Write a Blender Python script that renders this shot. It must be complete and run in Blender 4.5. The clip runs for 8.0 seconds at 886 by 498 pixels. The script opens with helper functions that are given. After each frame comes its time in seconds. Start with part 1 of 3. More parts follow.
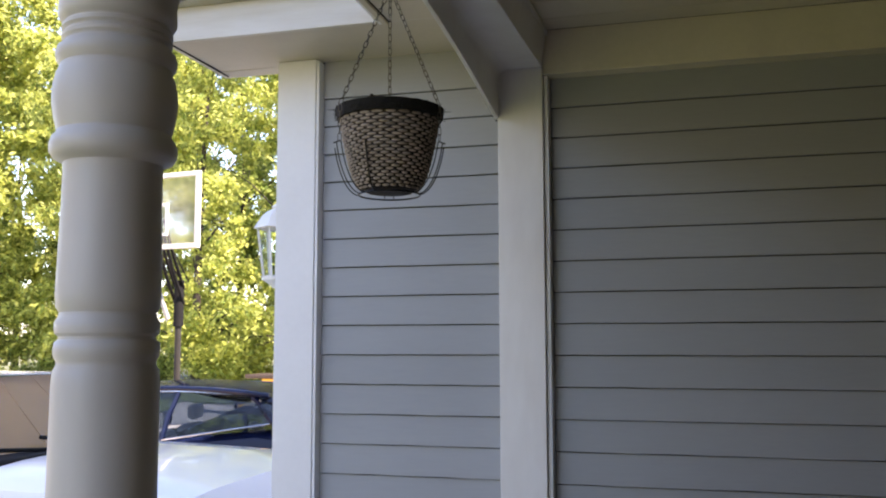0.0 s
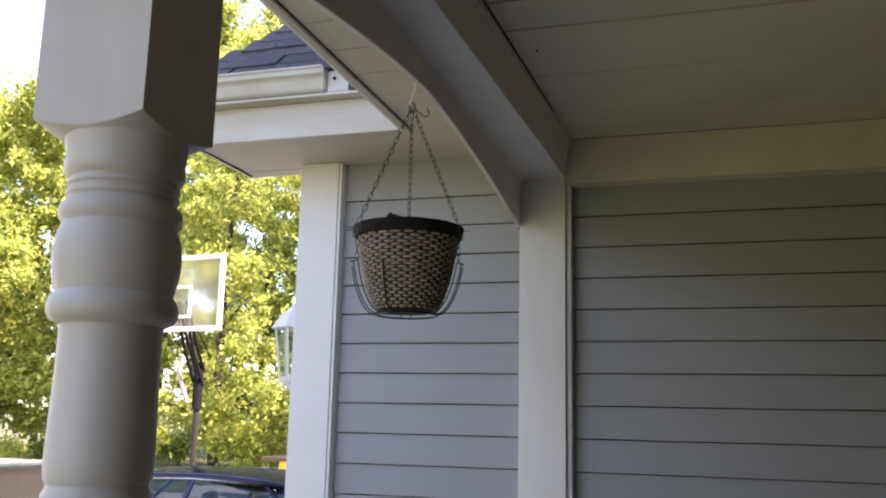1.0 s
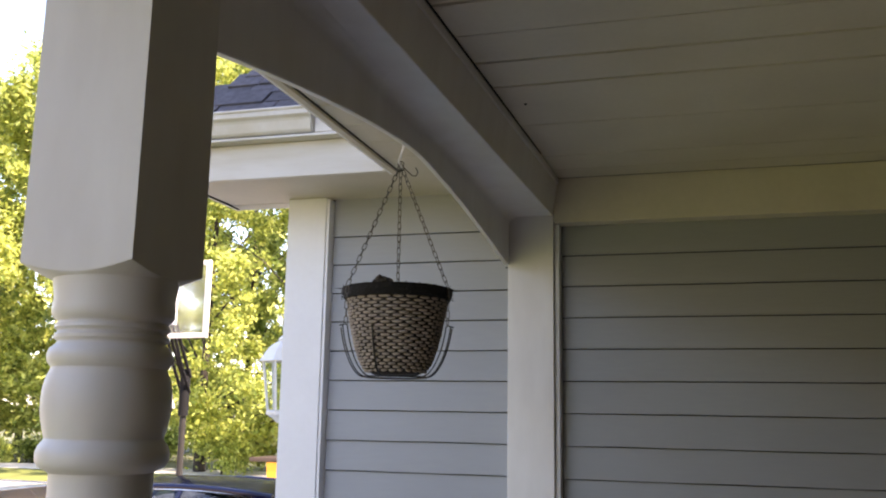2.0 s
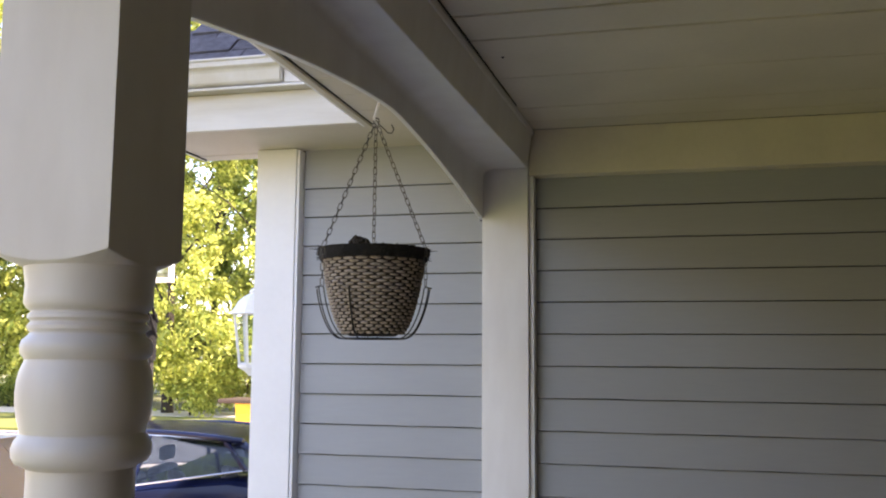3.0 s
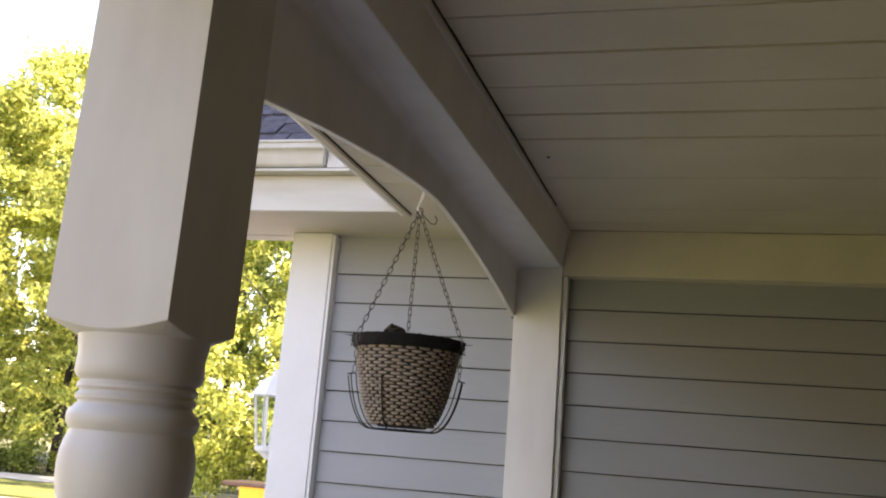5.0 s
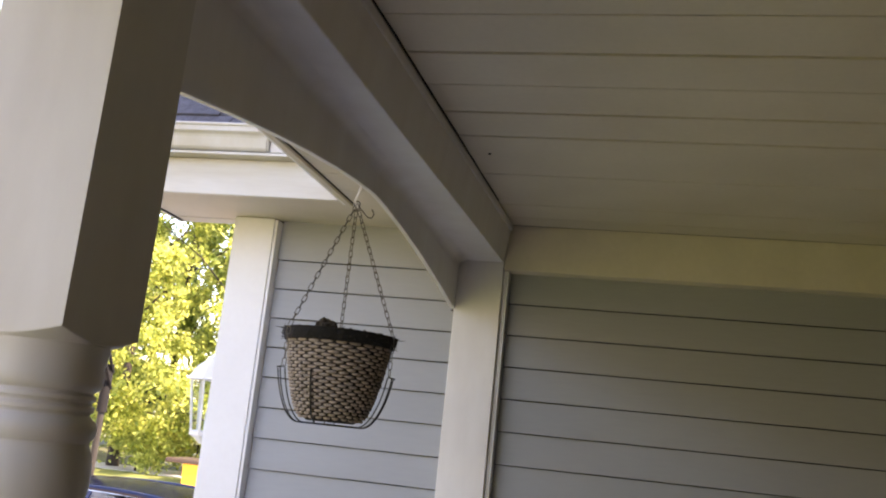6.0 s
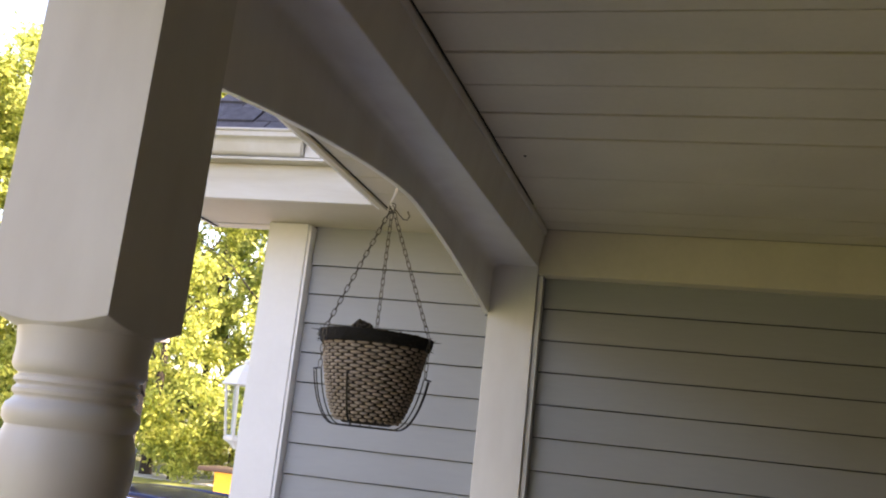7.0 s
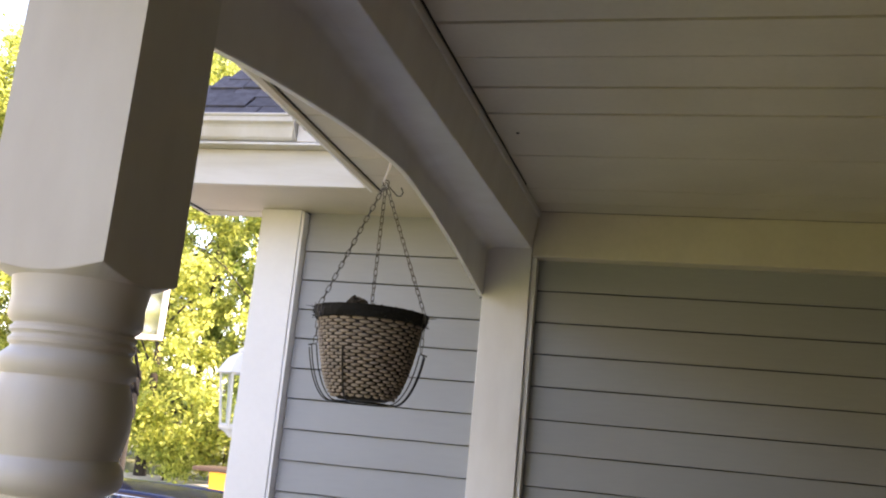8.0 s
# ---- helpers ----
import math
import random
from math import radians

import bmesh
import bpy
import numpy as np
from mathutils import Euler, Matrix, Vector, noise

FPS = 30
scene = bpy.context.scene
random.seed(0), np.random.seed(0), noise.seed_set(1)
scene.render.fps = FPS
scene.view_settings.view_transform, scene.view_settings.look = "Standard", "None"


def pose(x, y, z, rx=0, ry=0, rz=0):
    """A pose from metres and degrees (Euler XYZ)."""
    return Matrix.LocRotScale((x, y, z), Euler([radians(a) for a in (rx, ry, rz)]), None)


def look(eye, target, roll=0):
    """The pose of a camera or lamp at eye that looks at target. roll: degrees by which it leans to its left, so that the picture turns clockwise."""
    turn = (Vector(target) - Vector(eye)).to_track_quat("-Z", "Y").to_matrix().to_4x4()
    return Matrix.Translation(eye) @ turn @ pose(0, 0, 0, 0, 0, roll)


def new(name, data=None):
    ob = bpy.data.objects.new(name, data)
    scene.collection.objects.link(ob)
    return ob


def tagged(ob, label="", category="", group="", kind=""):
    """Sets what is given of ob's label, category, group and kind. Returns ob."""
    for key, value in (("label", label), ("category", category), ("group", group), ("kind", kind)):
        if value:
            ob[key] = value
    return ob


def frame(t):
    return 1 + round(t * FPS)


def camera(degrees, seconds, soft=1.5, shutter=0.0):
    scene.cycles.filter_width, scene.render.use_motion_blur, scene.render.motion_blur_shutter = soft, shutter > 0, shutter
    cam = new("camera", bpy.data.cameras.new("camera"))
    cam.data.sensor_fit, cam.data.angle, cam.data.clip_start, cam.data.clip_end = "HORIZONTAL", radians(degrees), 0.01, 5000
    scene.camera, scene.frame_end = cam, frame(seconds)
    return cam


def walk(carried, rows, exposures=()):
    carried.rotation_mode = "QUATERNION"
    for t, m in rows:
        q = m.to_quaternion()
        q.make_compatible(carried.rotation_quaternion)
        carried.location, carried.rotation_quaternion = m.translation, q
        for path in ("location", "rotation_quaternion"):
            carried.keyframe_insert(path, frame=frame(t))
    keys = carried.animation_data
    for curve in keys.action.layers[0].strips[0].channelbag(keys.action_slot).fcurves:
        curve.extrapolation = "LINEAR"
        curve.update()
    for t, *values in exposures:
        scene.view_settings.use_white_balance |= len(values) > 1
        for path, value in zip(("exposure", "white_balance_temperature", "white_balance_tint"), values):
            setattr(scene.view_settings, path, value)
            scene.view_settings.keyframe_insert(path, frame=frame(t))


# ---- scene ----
cam = camera(51.8, 8.0, soft=2.0)
EXPO = 2.2
PATH = [
    (0, (0.974, -0.158, 1.489), (0.444, 1.761, 1.692), -0.1),
    (0.5, (0.98, -0.139, 1.529), (0.354, 1.732, 1.856), 1.8),
    (1, (0.978, -0.119, 1.6), (0.403, 1.76, 1.974), 1.3),
    (1.5, (0.956, -0.122, 1.69), (0.404, 1.769, 2.033), 1.3),
    (1.7, (0.977, -0.146, 1.738), (0.412, 1.739, 2.096), 1.1),
    (2.8, (0.948, -0.149, 1.806), (0.485, 1.775, 2.099), 0.2),
    (3, (0.939, -0.126, 1.828), (0.461, 1.803, 2.054), 0.4),
    (3.5, (0.95, -0.122, 1.823), (0.468, 1.815, 1.953), 0.6),
    (4, (0.931, -0.109, 1.792), (0.456, 1.82, 2.026), 2.4),
    (4.5, (0.901, -0.123, 1.806), (0.401, 1.782, 2.154), 3.5),
    (4.7, (0.888, -0.13, 1.81), (0.345, 1.745, 2.244), 4.2),
    (5.8, (0.922, -0.099, 1.879), (0.514, 1.82, 2.268), 6.1),
    (6, (0.933, -0.108, 1.867), (0.51, 1.806, 2.263), 6.0),
    (6.5, (0.924, -0.104, 1.853), (0.43, 1.793, 2.255), 6.5),
    (7, (0.917, -0.098, 1.847), (0.43, 1.797, 2.258), 6.3),
    (7.5, (0.91, -0.081, 1.827), (0.448, 1.823, 2.227), 5.5),
    (8, (0.915, -0.084, 1.791), (0.444, 1.816, 2.202), 5.5),
]
walk(cam, [(t, look(eye, target, roll)) for t, eye, target, roll in PATH],
     [(0, EXPO, 7050, 25), (1.5, EXPO + 0.06, 7250, 26), (3, EXPO + 0.42, 7400, 27), (3.5, EXPO + 0.56, 7450, 27), (4, EXPO + 0.66, 7600, 28), (4.6, EXPO + 0.31, 7800, 29), (5.9, EXPO + 0.56, 7800, 29), (6.4, EXPO + 0.48, 7800, 29), (7, EXPO + 0.36, 7800, 29), (8, EXPO + 0.5, 7800, 28)])

# ---- world and sun ----
SUN_TO = Vector((0.55, -0.2, 0.75)).normalized()
world = bpy.data.worlds.new("sky")
scene.world = world
world.use_nodes = True
_n = world.node_tree.nodes
_bg = _n["Background"]
_sky = _n.new("ShaderNodeTexSky")
_sky.sky_type = "NISHITA"
_sky.sun_disc = False
_sky.sun_elevation = math.asin(SUN_TO.z)
_sky.sun_rotation = math.atan2(SUN_TO.x, SUN_TO.y)
world.node_tree.links.new(_sky.outputs[0], _bg.inputs[0])
_bg.inputs[1].default_value = 0.15
sun = new("sun", bpy.data.lights.new("sun", "SUN"))
sun.data.energy, sun.data.angle, sun.data.color = 5.0, radians(0.5), (1.0, 0.9, 0.72)
sun.matrix_world = look(SUN_TO * 60, (0, 0, 0))


# ---- materials ----
def mat(name, color, rough=0.6, metal=0.0, vary=0.08, scale=6.0, bump=0.15, bscale=60.0, stretch=(1, 1, 1),
        second=None, trans=0.0, coat=0.0, piece=0.0):
    """A surface with stains at one scale, grain at another, and fine relief."""
    m = bpy.data.materials.new(name)
    m.use_nodes = True
    nt = m.node_tree
    N, L = nt.nodes, nt.links
    b = N["Principled BSDF"]
    b.inputs["Roughness"].default_value, b.inputs["Metallic"].default_value = rough, metal
    b.inputs["Transmission Weight"].default_value = trans
    b.inputs["Coat Weight"].default_value = coat
    tc, mp = N.new("ShaderNodeTexCoord"), N.new("ShaderNodeMapping")
    mp.inputs["Scale"].default_value = stretch
    L.new(tc.outputs["Object"], mp.inputs[0])
    n1, n2 = N.new("ShaderNodeTexNoise"), N.new("ShaderNodeTexNoise")
    n1.inputs["Scale"].default_value, n2.inputs["Scale"].default_value = scale, bscale
    n1.inputs["Detail"].default_value, n2.inputs["Detail"].default_value = 6, 4
    L.new(mp.outputs[0], n1.inputs[0]), L.new(mp.outputs[0], n2.inputs[0])
    r1 = N.new("ShaderNodeValToRGB")
    c2 = second or [c * (1 - 2.2 * vary) for c in color]
    r1.color_ramp.elements[0].position, r1.color_ramp.elements[1].position = 0.3, 0.72
    r1.color_ramp.elements[0].color = (*c2, 1)
    r1.color_ramp.elements[1].color = (*color, 1)
    L.new(n1.outputs[0], r1.inputs[0])
    hsv = N.new("ShaderNodeHueSaturation")
    mr = N.new("ShaderNodeMapRange")
    mr.inputs["To Min"].default_value, mr.inputs["To Max"].default_value = 1 - vary, 1 + vary
    L.new(n2.outputs[0], mr.inputs[0])
    L.new(r1.outputs[0], hsv.inputs["Color"])
    val = mr.outputs[0]
    if piece:
        oi, mp2, mul = N.new("ShaderNodeObjectInfo"), N.new("ShaderNodeMapRange"), N.new("ShaderNodeMath")
        mp2.inputs["To Min"].default_value, mp2.inputs["To Max"].default_value = 1 - piece, 1 + piece
        L.new(oi.outputs["Random"], mp2.inputs[0])
        mul.operation = "MULTIPLY"
        L.new(mp2.outputs[0], mul.inputs[0]), L.new(mr.outputs[0], mul.inputs[1])
        val = mul.outputs[0]
    L.new(val, hsv.inputs["Value"])
    L.new(hsv.outputs[0], b.inputs["Base Color"])
    bp = N.new("ShaderNodeBump")
    bp.inputs["Strength"].default_value, bp.inputs["Distance"].default_value = bump, 0.004
    L.new(n2.outputs[0], bp.inputs["Height"]), L.new(bp.outputs[0], b.inputs["Normal"])
    return m


def leaf_mat(name, a, c, through_it=0.5):
    """Leaves that let some of the light through; hue differs from leaf to leaf."""
    m = bpy.data.materials.new(name)
    m.use_nodes = True
    N, L = m.node_tree.nodes, m.node_tree.links
    b, out = N["Principled BSDF"], N["Material Output"]
    g, r = N.new("ShaderNodeNewGeometry"), N.new("ShaderNodeValToRGB")
    r.color_ramp.elements[0].color, r.color_ramp.elements[1].color = (*a, 1), (*c, 1)
    L.new(g.outputs["Random Per Island"], r.inputs[0])
    tr, mx = N.new("ShaderNodeBsdfTranslucent"), N.new("ShaderNodeMixShader")
    L.new(r.outputs[0], b.inputs["Base Color"])
    hs = N.new("ShaderNodeHueSaturation")
    hs.inputs["Hue"].default_value, hs.inputs["Saturation"].default_value, hs.inputs["Value"].default_value = 0.495, 0.9, 1.4
    L.new(r.outputs[0], hs.inputs["Color"]), L.new(hs.outputs[0], tr.inputs[0])
    b.inputs["Roughness"].default_value = 0.45
    mx.inputs[0].default_value = through_it
    L.new(b.outputs[0], mx.inputs[1]), L.new(tr.outputs[0], mx.inputs[2]), L.new(mx.outputs[0], out.inputs[0])
    return m


def glass_mat(name, color=(0.9, 0.95, 0.95), rough=0.02, ior=1.15):
    m = bpy.data.materials.new(name)
    m.use_nodes = True
    b = m.node_tree.nodes["Principled BSDF"]
    b.inputs["Base Color"].default_value = (*color, 1)
    b.inputs["Transmission Weight"].default_value, b.inputs["Roughness"].default_value, b.inputs["IOR"].default_value = 1.0, rough, ior
    return m


WHITE = mat("white_paint", (0.8, 0.81, 0.83), 0.45, vary=0.03, scale=3, bump=0.08, bscale=40)
POSTW = mat("post_paint", (0.79, 0.79, 0.785), 0.42, second=(0.72, 0.705, 0.69), vary=0.04, scale=9, bump=0.1, bscale=30, stretch=(1, 1, 0.3))
POSTG = mat("post_weathered_paint", (0.67, 0.67, 0.675), 0.45, second=(0.6, 0.59, 0.58), vary=0.04, scale=13, bump=0.14, bscale=34, stretch=(1, 1, 0.3))
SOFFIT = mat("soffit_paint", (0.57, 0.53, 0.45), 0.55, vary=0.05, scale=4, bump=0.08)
FRIEZE = mat("frieze_paint", (0.68, 0.63, 0.52), 0.55, vary=0.05, scale=4, bump=0.08)
CEIL = mat("ceiling_paint", (0.68, 0.63, 0.51), 0.5, vary=0.05, scale=2.5, bump=0.1, second=(0.59, 0.54, 0.43))
SIDING = mat("siding", (0.338, 0.358, 0.374), 0.55, vary=0.04, scale=2.5, bump=0.12, bscale=90, stretch=(0.15, 1, 1), piece=0.02)
FASCIA = mat("aged_fascia_paint", (0.64, 0.63, 0.6), 0.5, vary=0.05, scale=5, bump=0.1, second=(0.52, 0.49, 0.42), stretch=(0.3, 1, 3))
SHINGLE = mat("shingle", (0.11, 0.11, 0.13), 0.9, vary=0.2, scale=30, bump=0.8, bscale=350, piece=0.25)
GUTTER = mat("gutter_metal", (0.62, 0.61, 0.58), 0.4, vary=0.05, scale=7, second=(0.5, 0.47, 0.4))
CONCRETE = mat("concrete", (0.46, 0.395, 0.34), 0.85, vary=0.08, scale=0.8, bump=0.4, bscale=40)
GRASS = mat("grass_ground", (0.14, 0.165, 0.035), 0.9, vary=0.2, scale=0.6, bump=0.8, bscale=60)
GROUND = mat("ground_soil", (0.12, 0.13, 0.06), 0.95, vary=0.2, scale=0.3, bump=0.6, bscale=20)
STREET = mat("street_paving", (0.6, 0.57, 0.53), 0.9, vary=0.08, scale=0.5, bump=0.3)
# Brown of the added unseen walls, set for how much light they bounce.
UNSEEN_WALL = mat("unseen_wall_brown", (0.125, 0.095, 0.062), 0.85, vary=0.2, scale=9, bump=0.6)
FLOORM = mat("floor_paint", (0.34, 0.265, 0.18), 0.6, vary=0.1, scale=3, bump=0.3)
GAP = mat("dark_gap", (0.03, 0.028, 0.025), 0.9)
SEAL = mat("grey_caulk", (0.5, 0.5, 0.5), 0.6)
BARK = mat("bark", (0.045, 0.036, 0.03), 0.95, vary=0.25, scale=8, bump=1.0, bscale=30, stretch=(1, 1, 0.2))
LEAF = leaf_mat("leaf_sunny", (0.13, 0.19, 0.03), (0.58, 0.61, 0.16))
LEAF2 = leaf_mat("leaf_dark", (0.07, 0.13, 0.022), (0.4, 0.46, 0.11))
WEAVE = mat("basket_strand", (0.38, 0.315, 0.255), 0.75, vary=0.2, scale=40, bump=0.4, bscale=300)
WEAVED = mat("basket_core", (0.022, 0.015, 0.011), 0.85, vary=0.2, scale=40)
RIMM = mat("basket_rim", (0.006, 0.005, 0.004), 0.95, vary=0.2, scale=50, bump=0.5, bscale=250)
WIRE = mat("black_wire", (0.02, 0.02, 0.022), 0.4, metal=0.6)
CHAIN = mat("chain_metal", (0.11, 0.1, 0.085), 0.45, metal=0.8)
HOOKM = mat("hook_metal", (0.6, 0.58, 0.54), 0.4, metal=0.5)
DRY = mat("dried_plant", (0.06, 0.045, 0.025), 0.95, vary=0.2, scale=60)
BLACK = mat("black_rubber", (0.02, 0.02, 0.02), 0.7)
CARW = mat("white_car_paint", (0.82, 0.83, 0.84), 0.18, vary=0.01, bump=0.0, coat=0.6)
CARB = mat("navy_car_paint", (0.0032, 0.006, 0.023), 0.16, vary=0.02, bump=0.0)
CARB.node_tree.nodes["Principled BSDF"].inputs["Specular IOR Level"].default_value = 0.3
CHROME = mat("chrome", (0.75, 0.76, 0.78), 0.15, metal=1.0, vary=0.01, bump=0)
TRIMK = mat("black_trim", (0.012, 0.012, 0.013), 0.7)
TRIMK.node_tree.nodes["Principled BSDF"].inputs["Specular IOR Level"].default_value = 0.1
SHADEM = mat("sunshade_fabric", (0.4, 0.23, 0.085), 0.7, vary=0.06, scale=5, bump=0.25, bscale=25)
SEATC = mat("cream_leather", (0.82, 0.79, 0.68), 0.5, vary=0.05)
SEATK = mat("dark_interior", (0.05, 0.05, 0.055), 0.7)
GLASS = glass_mat("clear_glass")
CARGLASS = glass_mat("car_glass", (0.25, 0.3, 0.36), ior=1.4)
LANTERNW = mat("lantern_white", (0.82, 0.82, 0.81), 0.35, vary=0.03)
ACRYLIC = mat("hazed_acrylic", (0.88, 0.9, 0.87), 0.06, vary=0.05, scale=3, bump=0.0, trans=0.94)
HOOPW = mat("hoop_white", (0.72, 0.71, 0.69), 0.4)
POLEM = mat("pole_metal", (0.03, 0.028, 0.026), 0.5)
POLEM.node_tree.nodes["Principled BSDF"].inputs["Specular IOR Level"].default_value = 0.15
YELLOW = mat("yellow_plastic", (0.7, 0.36, 0.02), 0.5)
BROWN = mat("brown_lid", (0.035, 0.022, 0.015), 0.6)


# ---- mesh helpers ----
def link_bm(name, bm, material, parent=None, label="", smooth=False):
    me = bpy.data.meshes.new(name)
    bmesh.ops.recalc_face_normals(bm, faces=bm.faces)
    bm.to_mesh(me)
    bm.free()
    me.materials.append(material)
    if smooth:
        me.polygons.foreach_set("use_smooth", [True] * len(me.polygons))
        me.set_sharp_from_angle(angle=radians(38))
    ob = new(name, me)
    if parent:
        ob.parent = parent
    if label:
        ob["label"] = label
    return ob


def part(name, bm, material, parent, label="", smooth=False):
    return link_bm(name, bm, material, parent, label, smooth)


def empty(name, m=None):
    e = new(name)
    e.empty_display_size = 0.1
    if m is not None:
        e.matrix_world = m
    return e


def box(x0, x1, y0, y1, z0, z1, bevel=0.0, bm=None):
    own = bm is None
    bm = bm or bmesh.new()
    r = bmesh.ops.create_cube(bm, size=1, matrix=Matrix.Translation(((x0 + x1) / 2, (y0 + y1) / 2, (z0 + z1) / 2))
                              @ Matrix.Diagonal((x1 - x0, y1 - y0, z1 - z0, 1)))
    if bevel and own:
        bmesh.ops.bevel(bm, geom=bm.edges[:], offset=bevel, segments=2, profile=0.5, affect="EDGES")
    return bm


def hexa(pts, bevel=0.0):
    """A box from eight corners: four below, four above, both in the same turn."""
    bm = bmesh.new()
    v = [bm.verts.new(p) for p in pts]
    for f in ((3, 2, 1, 0), (4, 5, 6, 7), (0, 1, 5, 4), (1, 2, 6, 5), (2, 3, 7, 6), (3, 0, 4, 7)):
        bm.faces.new([v[i] for i in f])
    if bevel:
        bmesh.ops.bevel(bm, geom=bm.edges[:], offset=bevel, segments=2, profile=0.5, affect="EDGES")
    return bm


def loft(rings, closed=True, cap=True, bm=None):
    """Skin over rings of equal counts."""
    bm = bm or bmesh.new()
    vs = [[bm.verts.new(p) for p in r] for r in rings]
    n = len(rings[0])
    for a, b in zip(vs, vs[1:]):
        for i in range(n if closed else n - 1):
            j = (i + 1) % n
            bm.faces.new((a[i], a[j], b[j], b[i]))
    if cap and closed:
        bm.faces.new(vs[0][::-1])
        bm.faces.new(vs[-1])
    return bm


def lathe(profile, n=48, cx=0, cy=0):
    return loft([[(cx + r * math.cos(2 * math.pi * i / n), cy + r * math.sin(2 * math.pi * i / n), z) for i in range(n)]
                 for r, z in profile])


def tube(points, r, n=8, bm=None, closed=False):
    """A round bar along points."""
    bm = bm or bmesh.new()
    P = [Vector(p) for p in points]
    rings = []
    up = None
    for i, p in enumerate(P):
        if closed:
            d = (P[(i + 1) % len(P)] - P[i - 1]).normalized()
        else:
            d = (P[min(i + 1, len(P) - 1)] - P[max(i - 1, 0)]).normalized()
        if up is None:
            up = d.orthogonal().normalized()
        up = (up - d * up.dot(d)).normalized()
        w = d.cross(up)
        rr = r[i] if isinstance(r, (list, tuple)) else r
        rings.append([p + (up * math.cos(2 * math.pi * k / n) + w * math.sin(2 * math.pi * k / n)) * rr for k in range(n)])
    if closed:
        rings.append(rings[0])
    return loft(rings, cap=not closed, bm=bm)


def prism(outline, axis, a, b, bevel=0.0):
    """A flat outline of 2D points pulled along an axis from a to b."""
    def at(p, q, w):
        return {"x": (w, p, q), "y": (p, w, q), "z": (p, q, w)}[axis]
    bm = loft([[at(p, q, a) for p, q in outline], [at(p, q, b) for p, q in outline]])
    if bevel:
        bmesh.ops.bevel(bm, geom=bm.edges[:], offset=bevel, segments=2, profile=0.5, affect="EDGES")
    return bm


# ---- ground ----
GZ = -0.35
bm = bmesh.new()
bmesh.ops.create_grid(bm, x_segments=40, y_segments=40, size=600)
ground = link_bm("ground", bm, GROUND)
ground.location.z = GZ - 0.03
tagged(ground, "brown-green bare earth and thin grass under trees", "ground", kind="structure")
driveway = link_bm("pavement", box(-40, -0.66, 3.3, 21.5, GZ - 0.2, GZ), CONCRETE)
tagged(driveway, "sunlit pale pinkish concrete driveway slab", "driveway", kind="structure")
lawn = link_bm("lawn", box(-60, 30, 21.7, 27, GZ - 0.2, GZ + 0.06, 0.02), GRASS)
tagged(lawn, "strip of sunlit short green lawn", "lawn", kind="structure")
sidewalk = link_bm("sidewalk", box(-60, 30, 27.1, 29.4, GZ - 0.2, GZ + 0.07, 0.02), STREET)
tagged(sidewalk, "bright sunlit concrete sidewalk beyond the lawn", "sidewalk", kind="structure")
path = link_bm("walkway", box(-0.9, 6, -12, 3.29, GZ - 0.2, GZ + 0.02), CONCRETE)
tagged(path, "pale concrete walkway before the porch", "walkway", kind="structure")
front_lawn = link_bm("front_lawn", box(-20, -0.92, -30, 3.28, GZ - 0.2, GZ + 0.015), GRASS)
tagged(front_lawn, "short green lawn beside the porch", "lawn", kind="structure")

# ---- house: walls ----
LAP, Z0 = 0.1143, 2.47
WL, WR = 3.2, 3.153
FLOOR = 0.2


def clapboards(wall, x0, x1, y, ztop, zlast, name="siding_board"):
    """Overlapping boards on a wall that faces -y; each leans out to its lower edge."""
    z, first, k = zlast, ztop, 0
    me = None
    while z > -0.2:
        top = first if k == 0 else z + LAP
        bm = bmesh.new()
        prof = [(y, z + 0.001), (y, z + 0.008), (y + 0.009, top - 0.0035), (y + 0.0215, top - 0.0025), (y + 0.0215, z + 0.004), (y + 0.012, z)]
        nseg = 10
        random.seed(k * 7 + int(x0 * 100))
        rings = []
        for i in range(nseg + 1):
            x = x0 + (x1 - x0) * i / nseg
            w = random.uniform(-0.0012, 0.0012)
            rings.append([(x, p + (w if j < 2 else 0), q + (w if j < 2 else 0)) for j, (p, q) in enumerate(prof)])
        loft(rings, bm=bm)
        part(name, bm, SIDING, wall)
        z, k = z - LAP, k + 1


wall_garage = link_bm("wall_garage", box(-0.6, 0.33, WL + 0.023, WL + 0.18, GZ, 2.85), GAP)
tagged(wall_garage, "grey-blue lap siding wall of the garage end", "wall", kind="structure")
wall_porch = link_bm("wall_porch", box(0.34, 1.798, WR + 0.023, WL + 0.18, GZ, 2.85), GAP)
tagged(wall_porch, "grey-blue lap siding wall at the back of the porch", "wall", kind="structure")
# Unseen wall added here; its height keeps direct sun off porch and garage.
wall_sun_block = link_bm("wall_sun_block", box(1.8, 2.2, -4.0, 9.0, GZ, 8.0), UNSEEN_WALL)
tagged(wall_sun_block, "unseen tall brown wall added to keep sun off the porch", "wall", kind="structure")
wall_west = link_bm("wall_west", box(-0.62, -0.45, WL + 0.2, 9.25, GZ, 2.835), WHITE)
tagged(wall_west, "white-painted garage front around its door", "wall", kind="structure")
floor = link_bm("floor", box(0.18, 1.798, -3.6, WR + 0.02, GZ, FLOOR), FLOORM)
tagged(floor, "worn brown-painted porch floor slab", "floor", kind="structure")

# Added out of view to cut low sky light on the porch's back wall.
wall_sky_block = link_bm("wall_sky_block", box(-15.5, -15, -26, 6, GZ, 7.0), UNSEEN_WALL)
tagged(wall_sky_block, "unseen plain dark wall added to block the low sky", "wall", kind="structure")

